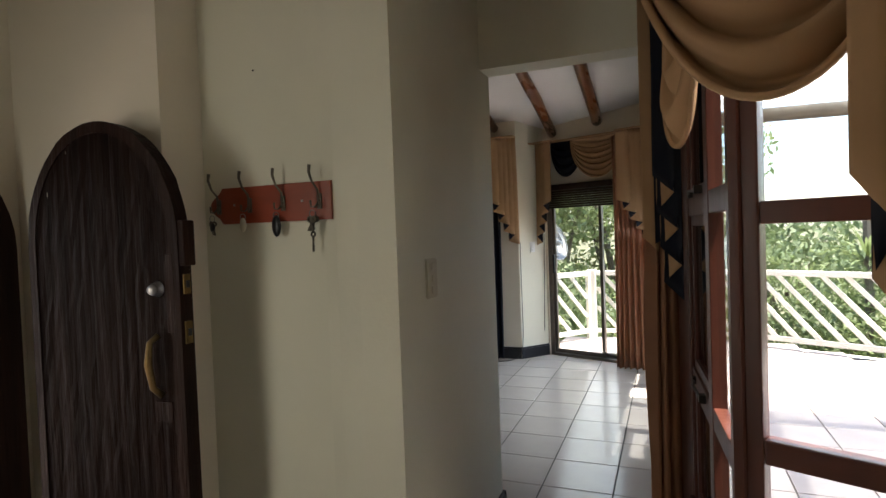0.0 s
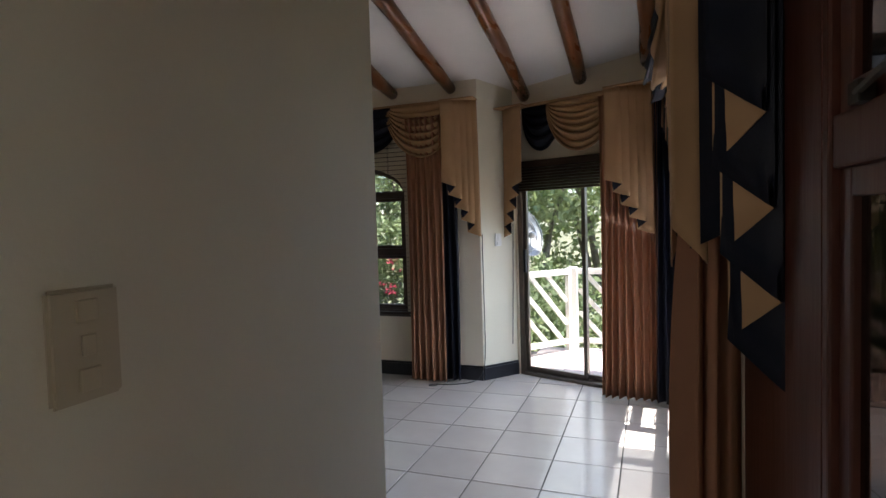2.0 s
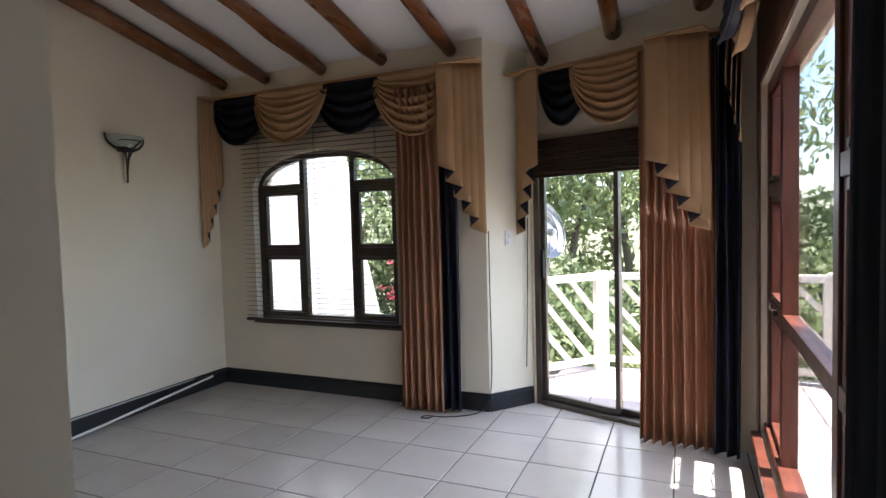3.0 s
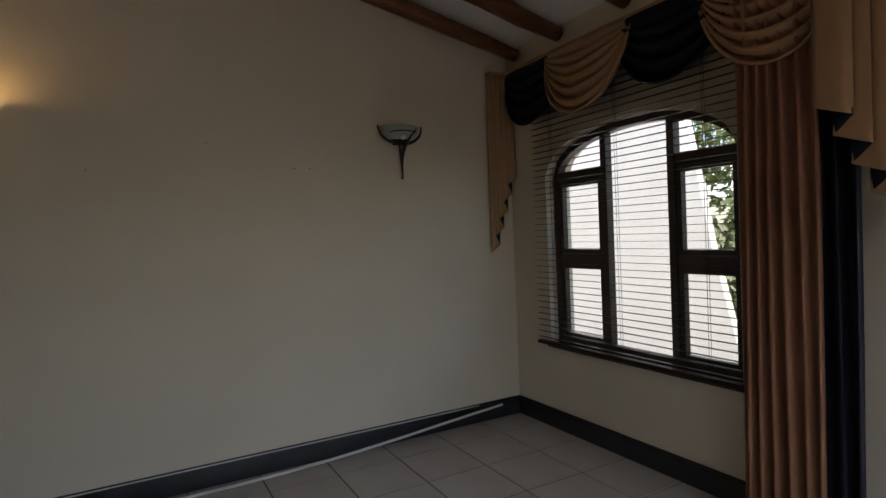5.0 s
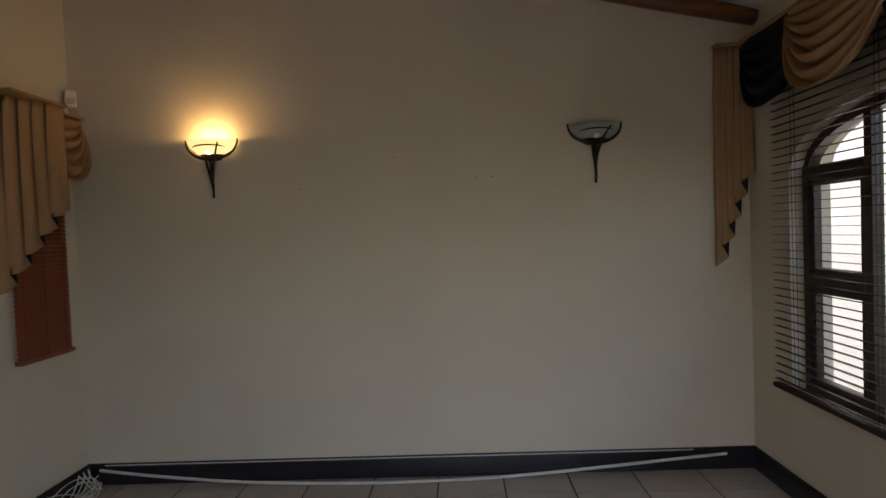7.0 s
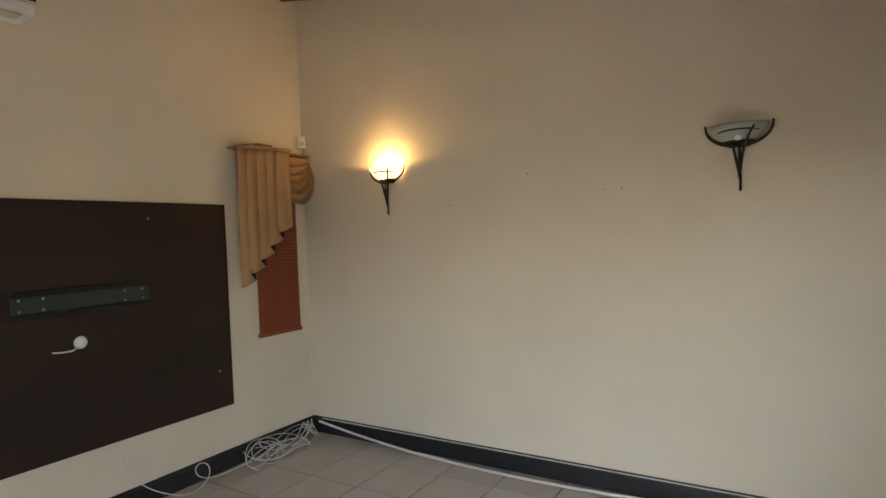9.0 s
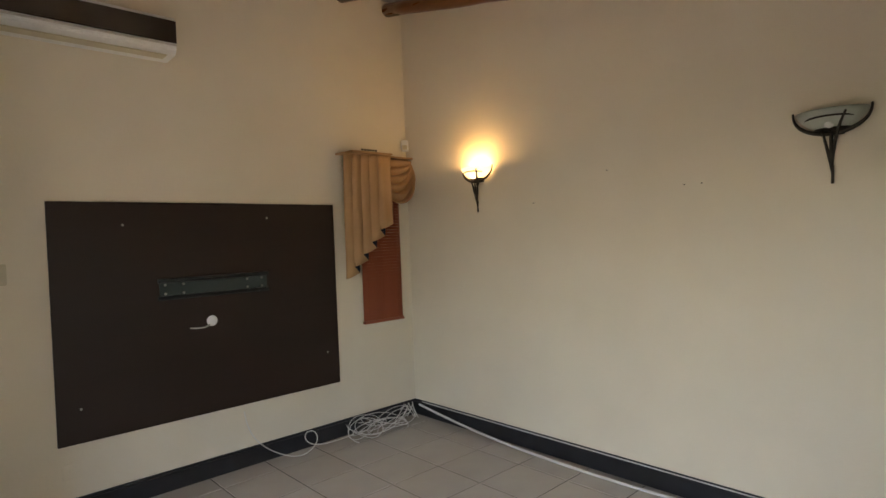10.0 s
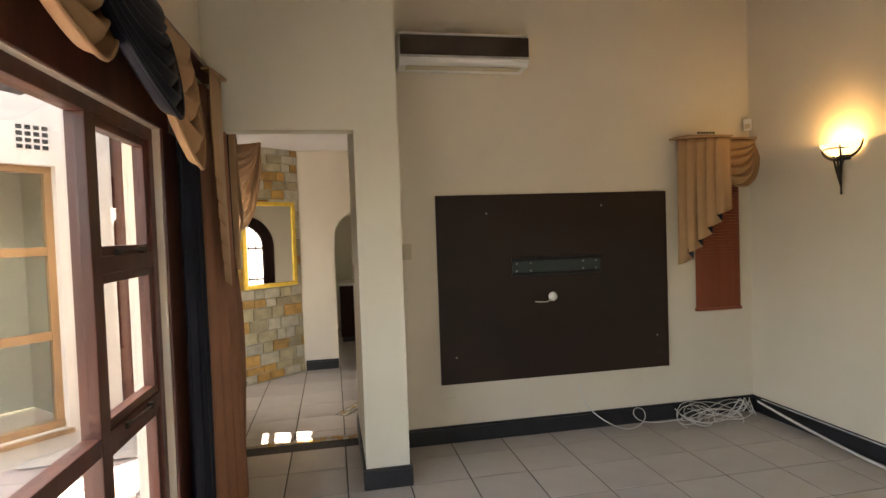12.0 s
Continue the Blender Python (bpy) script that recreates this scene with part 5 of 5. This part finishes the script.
def railing(a, b):
    m, L = wall_frame(a, b)
    t = thing("railing", m @ pose(0, 0, -0.035), "cream painted timber railing with slanting slats round the terrace", "railing", "terrace railing sections")
    r = M["rail"]
    part("top_rail", box(0, L, -0.03, 0.03, 0.88, 0.945, 0.006), r, t)
    part("bottom_rail", box(0, L, -0.02, 0.02, 0.09, 0.15, 0.004), r, t)
    part("post", box(-0.055, 0.055, -0.055, 0.055, 0.0, 0.96, 0.008), r, t)
    part("post", box(L - 0.09, L - 0.05, -0.03, 0.03, 0.0, 0.879, 0.005), r, t)
    step, run = 0.235, 0.66
    x = -run + 0.1
    bm = None
    while x < L:
        x0, x1, z0, z1 = x, x + run, 0.88, 0.15
        if x0 < 0.06:
            z0 -= (0.06 - x0) * 0.73 / run
            x0 = 0.06
        if x1 > L - 0.1:
            z1 += (x1 - L + 0.1) * 0.73 / run
            x1 = L - 0.1
        if x1 - x0 > 0.06:
            b_ = bmesh.new()
            for y in (-0.013, 0.013):
                for xx, zz in ((x0 - 0.028, z0), (x0 + 0.038, z0), (x1 + 0.038, z1), (x1 - 0.028, z1)):
                    b_.verts.new((xx, y, zz))
            b_.verts.ensure_lookup_table()
            v = b_.verts
            for q in ((0, 1, 2, 3), (7, 6, 5, 4), (0, 4, 5, 1), (1, 5, 6, 2), (2, 6, 7, 3), (3, 7, 4, 0)):
                b_.faces.new([v[k] for k in q])
            bmesh.ops.recalc_face_normals(b_, faces=b_.faces)
            part("slat", b_, r, t)
        x += step


for a, b in zip(RAILS, RAILS[1:]):
    railing(a, b)
tagged(part("kerb_terrace", prism([(-1.15, 7.1), (-0.16, 8.26), (1.78, 8.24), (3.36, 7.38), (5.8, 5.7), (5.7, 5.6), (3.3, 7.28), (1.75, 8.12), (-0.12, 8.15), (-1.05, 7.02)], -0.3, -0.034), M["white_wall"]), "white plastered terrace edge", "kerb", kind="structure")

# wing of the house seen across the terrace
WG0, WG1 = (2.02, 1.30), (4.6, 3.88)
wing_m, wing_len = wall_frame(WG1, WG0)   # the terrace lies on the right of this way
wg_m, wg_len = wall_frame(WG0, WG1)
wall("wall_wing_face", WG1, WG0, 0.22, -0.03, 3.0, M["wing_wall"], holes=[(wg_len - 1.75, wg_len - 0.42, 0.16, 2.26)], label="sunlit cream plastered wall of the house wing")
timber_window("window_wing", wing_m, wg_len - 1.75, wg_len - 0.42, 0.16, 2.26, [(wg_len - 1.75, wg_len - 1.08, [(0.87, 0.94), (1.55, 1.62)], []), (wg_len - 1.08, wg_len - 0.42, [(0.87, 0.94), (1.55, 1.62)], [])], "golden varnished timber window in the cream wing wall", y=0.08, wood="pine")
tagged(part("wall_wing_room", box(-0.2, wg_len + 0.1, 1.6, 1.7, 0, 3.0), pgrey), "dim back wall of the wing room", "wall", kind="structure").matrix_world = wing_m
# unseen side walls, added so the room behind the wing window stays dark
for _n, _x in (("wall_wing_end", 0.0), ("wall_wing_side", wg_len - 0.1)):
    tagged(part(_n, box(_x, _x + 0.1, 0.22, 1.6, 0, 2.9), pgrey), "unseen side wall added to keep light out of the wing room", "wall", kind="structure").matrix_world = wing_m
tagged(part("floor_wing", box(0.0, wg_len, 0.2, 1.6, -0.03, -0.01), M["tile"]), "tiled floor of the wing room", "floor", kind="structure").matrix_world = wing_m
tagged(part("ceiling_wing", box(-0.3, wg_len - 0.02, 0.0, 1.7, 2.9, 3.0), M["ceiling"]), "ceiling of the wing room", "ceiling", kind="structure").matrix_world = wing_m
air_brick(wing_m @ pose(wg_len - 0.57, 0, 2.47), 0.23, 0.20, 4, 4, M["wing_wall"], "cream clay air vent in the wing wall")

# terrace roof: poles, rafters and clear sheets
M["sheet"] = bpy.data.materials.new("weathered_clear_sheet")
M["sheet"].use_nodes = True
_nt = M["sheet"].node_tree
_nt.nodes.remove(_nt.nodes["Principled BSDF"])
_a, _b, _c = (_nt.nodes.new("ShaderNode" + k) for k in ("BsdfTransparent", "BsdfTranslucent", "MixShader"))
_a.inputs[0].default_value = (0.78, 0.84, 0.88, 1)
_b.inputs[0].default_value = (0.72, 0.76, 0.78, 1)
_c.inputs[0].default_value = 0.8
_nt.links.new(_a.outputs[0], _c.inputs[1])
_nt.links.new(_b.outputs[0], _c.inputs[2])
_nt.links.new(_c.outputs[0], _nt.nodes["Material Output"].inputs[0])
roof = thing("terrace_roof", pose(0, 0, 0), "lean-to terrace roof of rough poles and clear sheets", "roof")
part("edge_pole", tube([(1.15, 5.05, 2.30), (2.2, 5.0, 2.28), (3.4, 4.98, 2.30), (4.9, 4.95, 2.29)], 0.055, 10), M["bark"], roof, smooth=True)
part("post", tube([(4.7, 4.95, -0.035), (4.72, 4.96, 1.2), (4.7, 4.95, 2.25)], 0.06, 10), M["bark"], roof, smooth=True)
for x in (1.45, 2.25, 3.05, 3.85, 4.65):
    y0 = max(2.2, x - 0.6)
    part("rafter", tube([(x, y0, 2.72 - 0.0 * y0), (x + 0.03, (y0 + 5.1) / 2, 2.56), (x, 5.15, 2.39)], 0.045, 8), M["bark"], roof, smooth=True)
for k in range(4):
    xa = 1.2 + 0.9 * k
    ya = max(2.5, xa + 0.25)
    b_ = sheet(lambda u, v: (xa + 0.91 * u, ya + (5.25 - ya) * v, 2.77 - 0.37 * ((ya + (5.25 - ya) * v) - 1.7) / 3.55 + 0.012 * math.sin(u * 2 * math.pi * 9)), 54, 2)
    part("roof_sheet", b_, M["sheet"], roof, "weathered clear corrugated sheet")

# satellite dish by the sliding door
def dish():
    m = pose(-0.50, 7.16, 1.33, 0, 0, -24)
    t = thing("satellite_dish", m, "grey metal satellite dish on an arm beside the door", "satellite dish")
    prof = [(0.002, 0.0), (0.08, 0.008), (0.16, 0.034), (0.235, 0.075), (0.245, 0.075), (0.24, 0.068), (0.165, 0.024), (0.08, -0.004), (0.002, -0.012)]
    b = lathe(prof, 28)
    R = Matrix.Rotation(radians(72), 4, "Y") @ Matrix.Rotation(0, 4, "X")
    bmesh.ops.transform(b, matrix=R, verts=b.verts)
    part("reflector", b, mat("grey_enamel", (0.34, 0.34, 0.335), 0.4, 0.2), t, "shallow grey reflector", smooth=True)
    for r, h in ((0.245, 0.075), (0.19, 0.05)):
        ring = tube([(r * math.cos(a), r * math.sin(a), h + 0.012) for a in (2 * math.pi * k / 32 for k in range(33))], 0.006, 6)
        bmesh.ops.transform(ring, matrix=R, verts=ring.verts)
        part("rim", ring, M["steel"], t, smooth=True)
    part("feed_arm", tube([(-0.02, 0, -0.02), (0.08, -0.005, -0.01), (0.15, 0, 0.0)], 0.018, 8), M["steel"], t, smooth=True)
    head = lathe([(0.001, 0.0), (0.03, 0.004), (0.032, 0.04), (0.022, 0.06), (0.001, 0.062)], 14)
    bmesh.ops.transform(head, matrix=Matrix.Translation((0.12, 0, 0.0)) @ Matrix.Rotation(radians(90), 4, "Y"), verts=head.verts)
    part("feed_head", head, M["white_plastic"], t, smooth=True)
    part("wall_arm", tube([(-0.03, 0, 0), (-0.12, 0.0, -0.02), (-0.23, -0.03, -0.02)], 0.018, 8), M["steel"], t, smooth=True)
    part("lead", tube([(0.13, 0.0, -0.03), (0.12, 0.0, -0.18), (0.09, 0.01, -0.36)], 0.005, 6), M["cable"], t, smooth=True)


dish()

# white building outside the arched window: wall with a raking edge
def white_building():
    t = thing("neighbouring_building", pose(-2.83, 8.40, 0, 0, 0, 30), "sunlit white plastered building with a raking buttress edge", "building")
    prof = [(-6.0, -1.5), (0.50, -1.5), (0.11, 0.28), (-0.08, 1.19), (-0.25, 2.25), (-0.68, 4.6), (-6.0, 4.6)]
    bm = bmesh.new()
    f = [bm.verts.new((x, 0, z)) for x, z in prof]
    b = [bm.verts.new((x, 0.5, z)) for x, z in prof]
    bm.faces.new(f)
    bm.faces.new(b[::-1])
    for i in range(len(prof)):
        j = (i + 1) % len(prof)
        bm.faces.new((f[i], b[i], b[j], f[j]))
    bmesh.ops.recalc_face_normals(bm, faces=bm.faces)
    part("wall", bm, M["white_wall"], t)
    part("roof", box(-6.3, -0.5, -0.2, 4.0, 4.601, 4.75, 0.02), M["bark"], t, "dark flat roof edge")
    part("pilaster", box(-3.2, -2.7, -0.21, -0.001, -1.5, 4.6, 0.02), M["white_wall"], t)


white_building()


# plants
def leaf_cloud(center, radii, count, size, rnd, hollow=0.35):
    v, f = [], []
    c = np.array(center)
    n = 0
    lumps = [(rnd.normal(size=3) * np.array(radii) * 0.5, rnd.uniform(0.35, 0.62)) for _ in range(12)]
    for _ in range(count):
        off, sc = lumps[rnd.integers(len(lumps))]
        d = rnd.normal(size=3)
        d /= np.linalg.norm(d)
        p = c + off + d * np.array(radii) * sc * (hollow + (1 - hollow) * rnd.random() ** 0.5)
        a = rnd.normal(size=3)
        a /= np.linalg.norm(a)
        b = np.cross(a, rnd.normal(size=3))
        b /= np.linalg.norm(b) + 1e-9
        s = size * rnd.uniform(0.6, 1.4)
        q = [p - a * s, p + b * s * 0.38, p + a * s, p - b * s * 0.38]
        v += [tuple(x) for x in q]
        f.append((n, n + 1, n + 2, n + 3))
        n += 4
    return v, f


def plant(name, x, y, z0, h, radii, count, size, leafm, label, category, seed, trunks=3, lean=0.3):
    rnd = np.random.default_rng(seed)
    t = thing(name, pose(x, y, z0), label, category, "garden trees and shrubs")
    zc = h - radii[2] * 0.85
    for k in range(trunks):
        a = rnd.uniform(0, 6.28)
        tip = (radii[0] * 0.6 * math.cos(a), radii[1] * 0.6 * math.sin(a), zc + rnd.uniform(-0.2, 0.5) * radii[2])
        mid = (tip[0] * 0.35 + rnd.uniform(-lean, lean) * 0.3, tip[1] * 0.35, tip[2] * 0.55)
        r = 0.05 + 0.02 * h / 3
        part("trunk" if k == 0 else "limb", tube([(0.04 * k, 0.03 * k, -0.05), mid, tuple((p + q) / 2 for p, q in zip(mid, tip)), tip], r, 7, taper=[r, r * 0.7, r * 0.45, r * 0.15]), M["bark"], t, smooth=True)
    v, f = leaf_cloud((0, 0, zc), radii, count, size, rnd)
    me = bpy.data.meshes.new("crown")
    me.from_pydata(v, [], f)
    me.materials.append(leafm)
    o = new("crown", me)
    o.parent = t
    return t


G = -1.5
TREE, SHRUB = "leafy green garden tree beyond the terrace railing", "dense green shrub below the terrace railing"
for n, (x, y, h, rx, rz, cnt, size, b) in enumerate((
        (-1.6, 12.2, 6.2, 2.2, 2.4, 6500, 0.085, 1), (-0.1, 13.0, 6.6, 2.2, 2.6, 6500, 0.085, 1), (-3.6, 14.5, 6.8, 2.4, 2.6, 4500, 0.10, 0), (3.4, 15.5, 3.5, 2.2, 1.3, 4500, 0.10, 0),
        (6.0, 13.5, 3.3, 1.9, 1.2, 4500, 0.09, 0), (9.5, 14.5, 3.3, 2.2, 1.2, 4000, 0.10, 0), (-2.25, 9.5, 3.5, 0.62, 1.0, 4000, 0.06, 1), (-3.7, 11.6, 5.6, 1.3, 1.9, 5000, 0.08, 0), (-4.5, 10.5, 5.4, 1.2, 1.8, 4500, 0.07, 1))):
    plant("tree", x, y, G, h, (rx, rx * 0.9, rz), cnt, size, M["leaf_b" if b else "leaf"], TREE, "tree", 40 + n, 4)
for n, (x, y, h, rx, rz) in enumerate(((-3.55, 9.9, 2.7, 0.9, 1.1), (-1.5, 9.3, 2.3, 1.0, 1.0), (-0.6, 9.9, 2.3, 1.2, 1.0), (1.2, 9.8, 2.2, 1.2, 1.0), (2.8, 9.7, 2.1, 1.2, 0.95), (4.3, 9.0, 2.0, 1.2, 0.9), (5.8, 8.0, 2.0, 1.2, 0.9), (3.6, 11.2, 2.6, 1.3, 1.0), (5.6, 10.4, 2.5, 1.4, 1.0), (7.6, 9.6, 2.4, 1.5, 1.0))):
    plant("shrub", x, y, G, h, (rx, rx * 0.8, rz), 3600, 0.06, M["leaf_b" if n % 2 else "leaf"], SHRUB, "shrub", 70 + n, 2)


def spiky(x, y, z, r, seed):
    rnd = random.Random(seed)
    t = thing("spiky_plant", pose(x, y, z), "spiky bright green yucca-like garden plant", "plant", "spiky garden plants")
    part("stem", tube([(0, 0, -0.1), (0.02, 0, 0.5), (0, 0, 1.5 + G - z - G)], 0.06, 7), M["bark"], t)
    for k in range(46):
        a, e = rnd.uniform(0, 6.28), rnd.uniform(-0.15, 1.35)
        d = Vector((math.cos(a) * math.cos(e), math.sin(a) * math.cos(e), math.sin(e)))
        s = d.cross(Vector((0, 0, 1))).normalized() * 0.028
        base = Vector((0, 0, 1.5 - z + z))
        b = bmesh.new()
        rows = []
        for q in (0.0, 0.35, 0.7, 1.0):
            c = base + d * r * q + Vector((0, 0, -0.35 * r * q * q))
            w = (1 - q ** 2) * (1.0 if q else 0.7)
            rows.append((b.verts.new(c - s * w), b.verts.new(c + Vector((0, 0, -0.012)) * w), b.verts.new(c + s * w)))
        for p, q in zip(rows, rows[1:]):
            b.faces.new((p[0], p[1], q[1], q[0]))
            b.faces.new((p[1], p[2], q[2], q[1]))
        part("leaf", b, M["leaf_b"], t)


M["flower"] = mat("pink_bougainvillea_petal", (0.55, 0.03, 0.09), 0.6, vary=0.2, scale=8, trans=0.3)
for n, (x, y, z) in enumerate(((-3.42, 8.95, 0.95), (-3.35, 9.0, 0.6), (-2.62, 8.75, 0.95), (-2.72, 8.7, 0.55))):
    rf = np.random.default_rng(120 + n)
    v, f = leaf_cloud((0, 0, 0), (0.12, 0.10, 0.11), 32, 0.024, rf)
    me = bpy.data.meshes.new("flower_cluster")
    me.from_pydata(v, [], f)
    me.materials.append(M["flower"])
    o = new("flower_cluster", me)
    o.matrix_world = pose(x, y, z)
    tagged(o, "cluster of bright pink blossoms on the shrub", "flowers", "pink blossoms outside the window")
spiky(3.55, 10.0, G + 0.9, 0.85, 1)
spiky(4.5, 9.9, G + 0.8, 0.8, 2)


# ---- pieces: floor tiles, terrace tiles, stones ----
def tile_mesh(poly, h, bev, material):
    bm = bmesh.new()
    n = len(poly)
    cx, cy = sum(p[0] for p in poly) / n, sum(p[1] for p in poly) / n
    lo = [bm.verts.new((x, y, -0.002)) for x, y in poly]
    mid = [bm.verts.new((x, y, h - bev)) for x, y in poly]
    top = [bm.verts.new((x + (cx - x) * bev * 5, y + (cy - y) * bev * 5, h)) for x, y in poly]
    for a, b in ((lo, mid), (mid, top)):
        for i in range(n):
            j = (i + 1) % n
            bm.faces.new((a[i], a[j], b[j], b[i]))
    bm.faces.new(top)
    return mesh_of("tile", bm, material)


def lay_tiles(parent, x0, x1, y0, y1, gx, gy, size, gap, ok, cuts, h, material, z):
    full = tile_mesh([(gap / 2, gap / 2), (size - gap / 2, gap / 2), (size - gap / 2, size - gap / 2), (gap / 2, size - gap / 2)], h, 0.002, material)
    i0, i1 = math.floor((x0 - gx) / size), math.ceil((x1 - gx) / size)
    j0, j1 = math.floor((y0 - gy) / size), math.ceil((y1 - gy) / size)
    for i in range(i0, i1):
        for j in range(j0, j1):
            x, y = gx + i * size, gy + j * size
            if not ok(x + size / 2, y + size / 2):
                continue
            poly = [(x + gap / 2, y + gap / 2), (x + size - gap / 2, y + gap / 2), (x + size - gap / 2, y + size - gap / 2), (x + gap / 2, y + size - gap / 2)]
            cut = poly
            for e in cuts:
                cut = clip_poly(cut, e)
                if len(cut) < 3:
                    break
            if len(cut) < 3:
                continue
            if cut == poly:
                o = new("tile", full)
            else:
                o = new("tile", tile_mesh([(p[0] - x, p[1] - y) for p in cut], h, 0.002, material))
            o.parent = parent
            o.location = (x, y, z)


lounge_ok = lambda x, y: x > XW - 0.2 and y > YT - 0.2 and not (PX0 + 0.2 < x < PX1 - 0.2 and y < PY1 - 0.2) and (y > 2.02 + 0.2 or x < 0)
lay_tiles(floor, XW, 1.05, YT - 0.05, 7.0, 0.145, 5.42, 0.4, 0.0075, lambda x, y: lounge_ok(x, y) and (y > 3.0 or x < 0.0 or y > 2.05), [(RA, DL), ((RB[0] + 0.05, RB[1]), (RA[0] + 0.05, RA[1])), ((XW - 0.1, 2.075), (2.0, 2.075))], 0.003, M["tile"], -0.003)
lay_tiles(floor, XE, 2.2, YS, 1.96, 0.145, 5.42, 0.4, 0.0075, lambda x, y: x > XE - 0.1 and y - x > -1.3, [((2.2, 1.965), (-2.0, 1.965)), ((ST0[0] + 0.01, ST0[1] - 0.01), (ST1[0] + 0.01, ST1[1] - 0.01))] , 0.003, M["tile"], -0.003)
# mosaic strip across the opening
rm = random.Random(9)
mosaic = tagged(part("floor_mosaic_bed", box(PX1, 0.92, 1.968, 2.072, -0.0028, -0.0012), M["grout"]), "bed of the mosaic strip in the floor", "floor", kind="structure")
me_chip = [mesh_of("mosaic_chip", box(-0.0215, 0.0215, -0.0215, 0.0215, -0.001, 0.0015, 0.0), m) for m in (M["mosaic"], M["stone_gold"], M["stone_pale"])]
for i in range(20):
    for j in range(2):
        c = new("mosaic_chip", me_chip[rm.choice((0, 0, 0, 1, 2))])
        c.parent = mosaic
        c.location = (PX1 + 0.025 + 0.0445 * i, 1.995 + 0.05 * j, 0.0)
        c.rotation_euler = (0, 0, rm.uniform(-0.06, 0.06))
border_m = pose(0.17, 1.46, 0, 0, 0, -124)
border = tagged(part("floor_mosaic_border", box(0, 0.56, -0.06, 0.06, 0.0005, 0.0012), M["grout"]), "bed of the slanting mosaic border in the foyer floor", "floor", kind="structure")
border.matrix_world = border_m
for i in range(12):
    for j in range(2):
        c = new("mosaic_chip", me_chip[rm.choice((0, 0, 1, 2, 2))])
        c.parent = border
        c.location = (0.025 + 0.0465 * i, -0.025 + 0.05 * j, 0.002)
        c.rotation_euler = (0, 0, rm.uniform(-0.06, 0.06))
lay_tiles(terrace, -1.4, 6.0, 1.3, 8.3, 0.3, 0.2, 0.4, 0.008, lambda x, y: inside((x, y), TERR), [], 0.012, M["terrace_tile"], -0.037)


def stones(m, s0, s1, z0, z1, seed, parent_label, joined=False):
    rnd = random.Random(seed)
    par = tagged(part("trim_stone_cladding", box(s0, s1, -0.004, -0.0005, z0, z1), M["mortar"]), parent_label, "stone cladding", kind="structure")
    par.matrix_world = m
    mats = [M["stone"], M["stone_gold"], M["stone_pale"], M["stone"], M["stone_pale"], M["stone_rust"]]
    wts = (4, 5, 5, 3, 4, 0.3)
    heap = bmesh.new() if joined else None
    z = z0
    while z < z1 - 0.03:
        h = min(rnd.uniform(0.085, 0.14), z1 - z)
        s = s0 - rnd.uniform(0, 0.1)
        while s < s1 - 0.02:
            w = rnd.uniform(0.11, 0.26)
            a, b = max(s, s0) + 0.003, min(s + w, s1) - 0.003
            s += w
            if b - a < 0.025:
                continue
            d = rnd.uniform(0.012, 0.020)
            bm = bmesh.new()
            j = lambda q: rnd.uniform(-q, q)
            lo = [bm.verts.new((x + j(0.003), -0.004, q + j(0.003))) for x, q in ((a, z + 0.003), (b, z + 0.003), (b, z + h - 0.003), (a, z + h - 0.003))]
            hi = [bm.verts.new((v.co.x + (0.006 if k in (0, 3) else -0.006), -d + j(0.003), v.co.z + (0.006 if k < 2 else -0.006))) for k, v in enumerate(lo)]
            bm.faces.new(hi)
            for k in range(4):
                bm.faces.new((lo[k], lo[(k + 1) % 4], hi[(k + 1) % 4], hi[k]))
            mt = rnd.choices(range(6), wts)[0]
            if joined:
                merge(heap, bm)
            else:
                o = new("stone", mesh_of("stone", bm, mats[mt]))
                o.parent = par
        z += h
    if joined:
        o = part("stone_infill", heap, M["stone"], par)
        o["kind"] = "stuff"


stones(st_m, st_len - 1.02, st_len - 0.004, 0.0, FOYER_C, 3, "wall clad in golden and grey sandstone pieces")
stones(st_m, 0.05, st_len - 1.024, 0.0, FOYER_C, 4, "further sandstone cladding of the foyer wall", True)
stones(side_m, 0.36, 1.28, 0.0, 0.375, 5, "sandstone cladding below the foyer window")
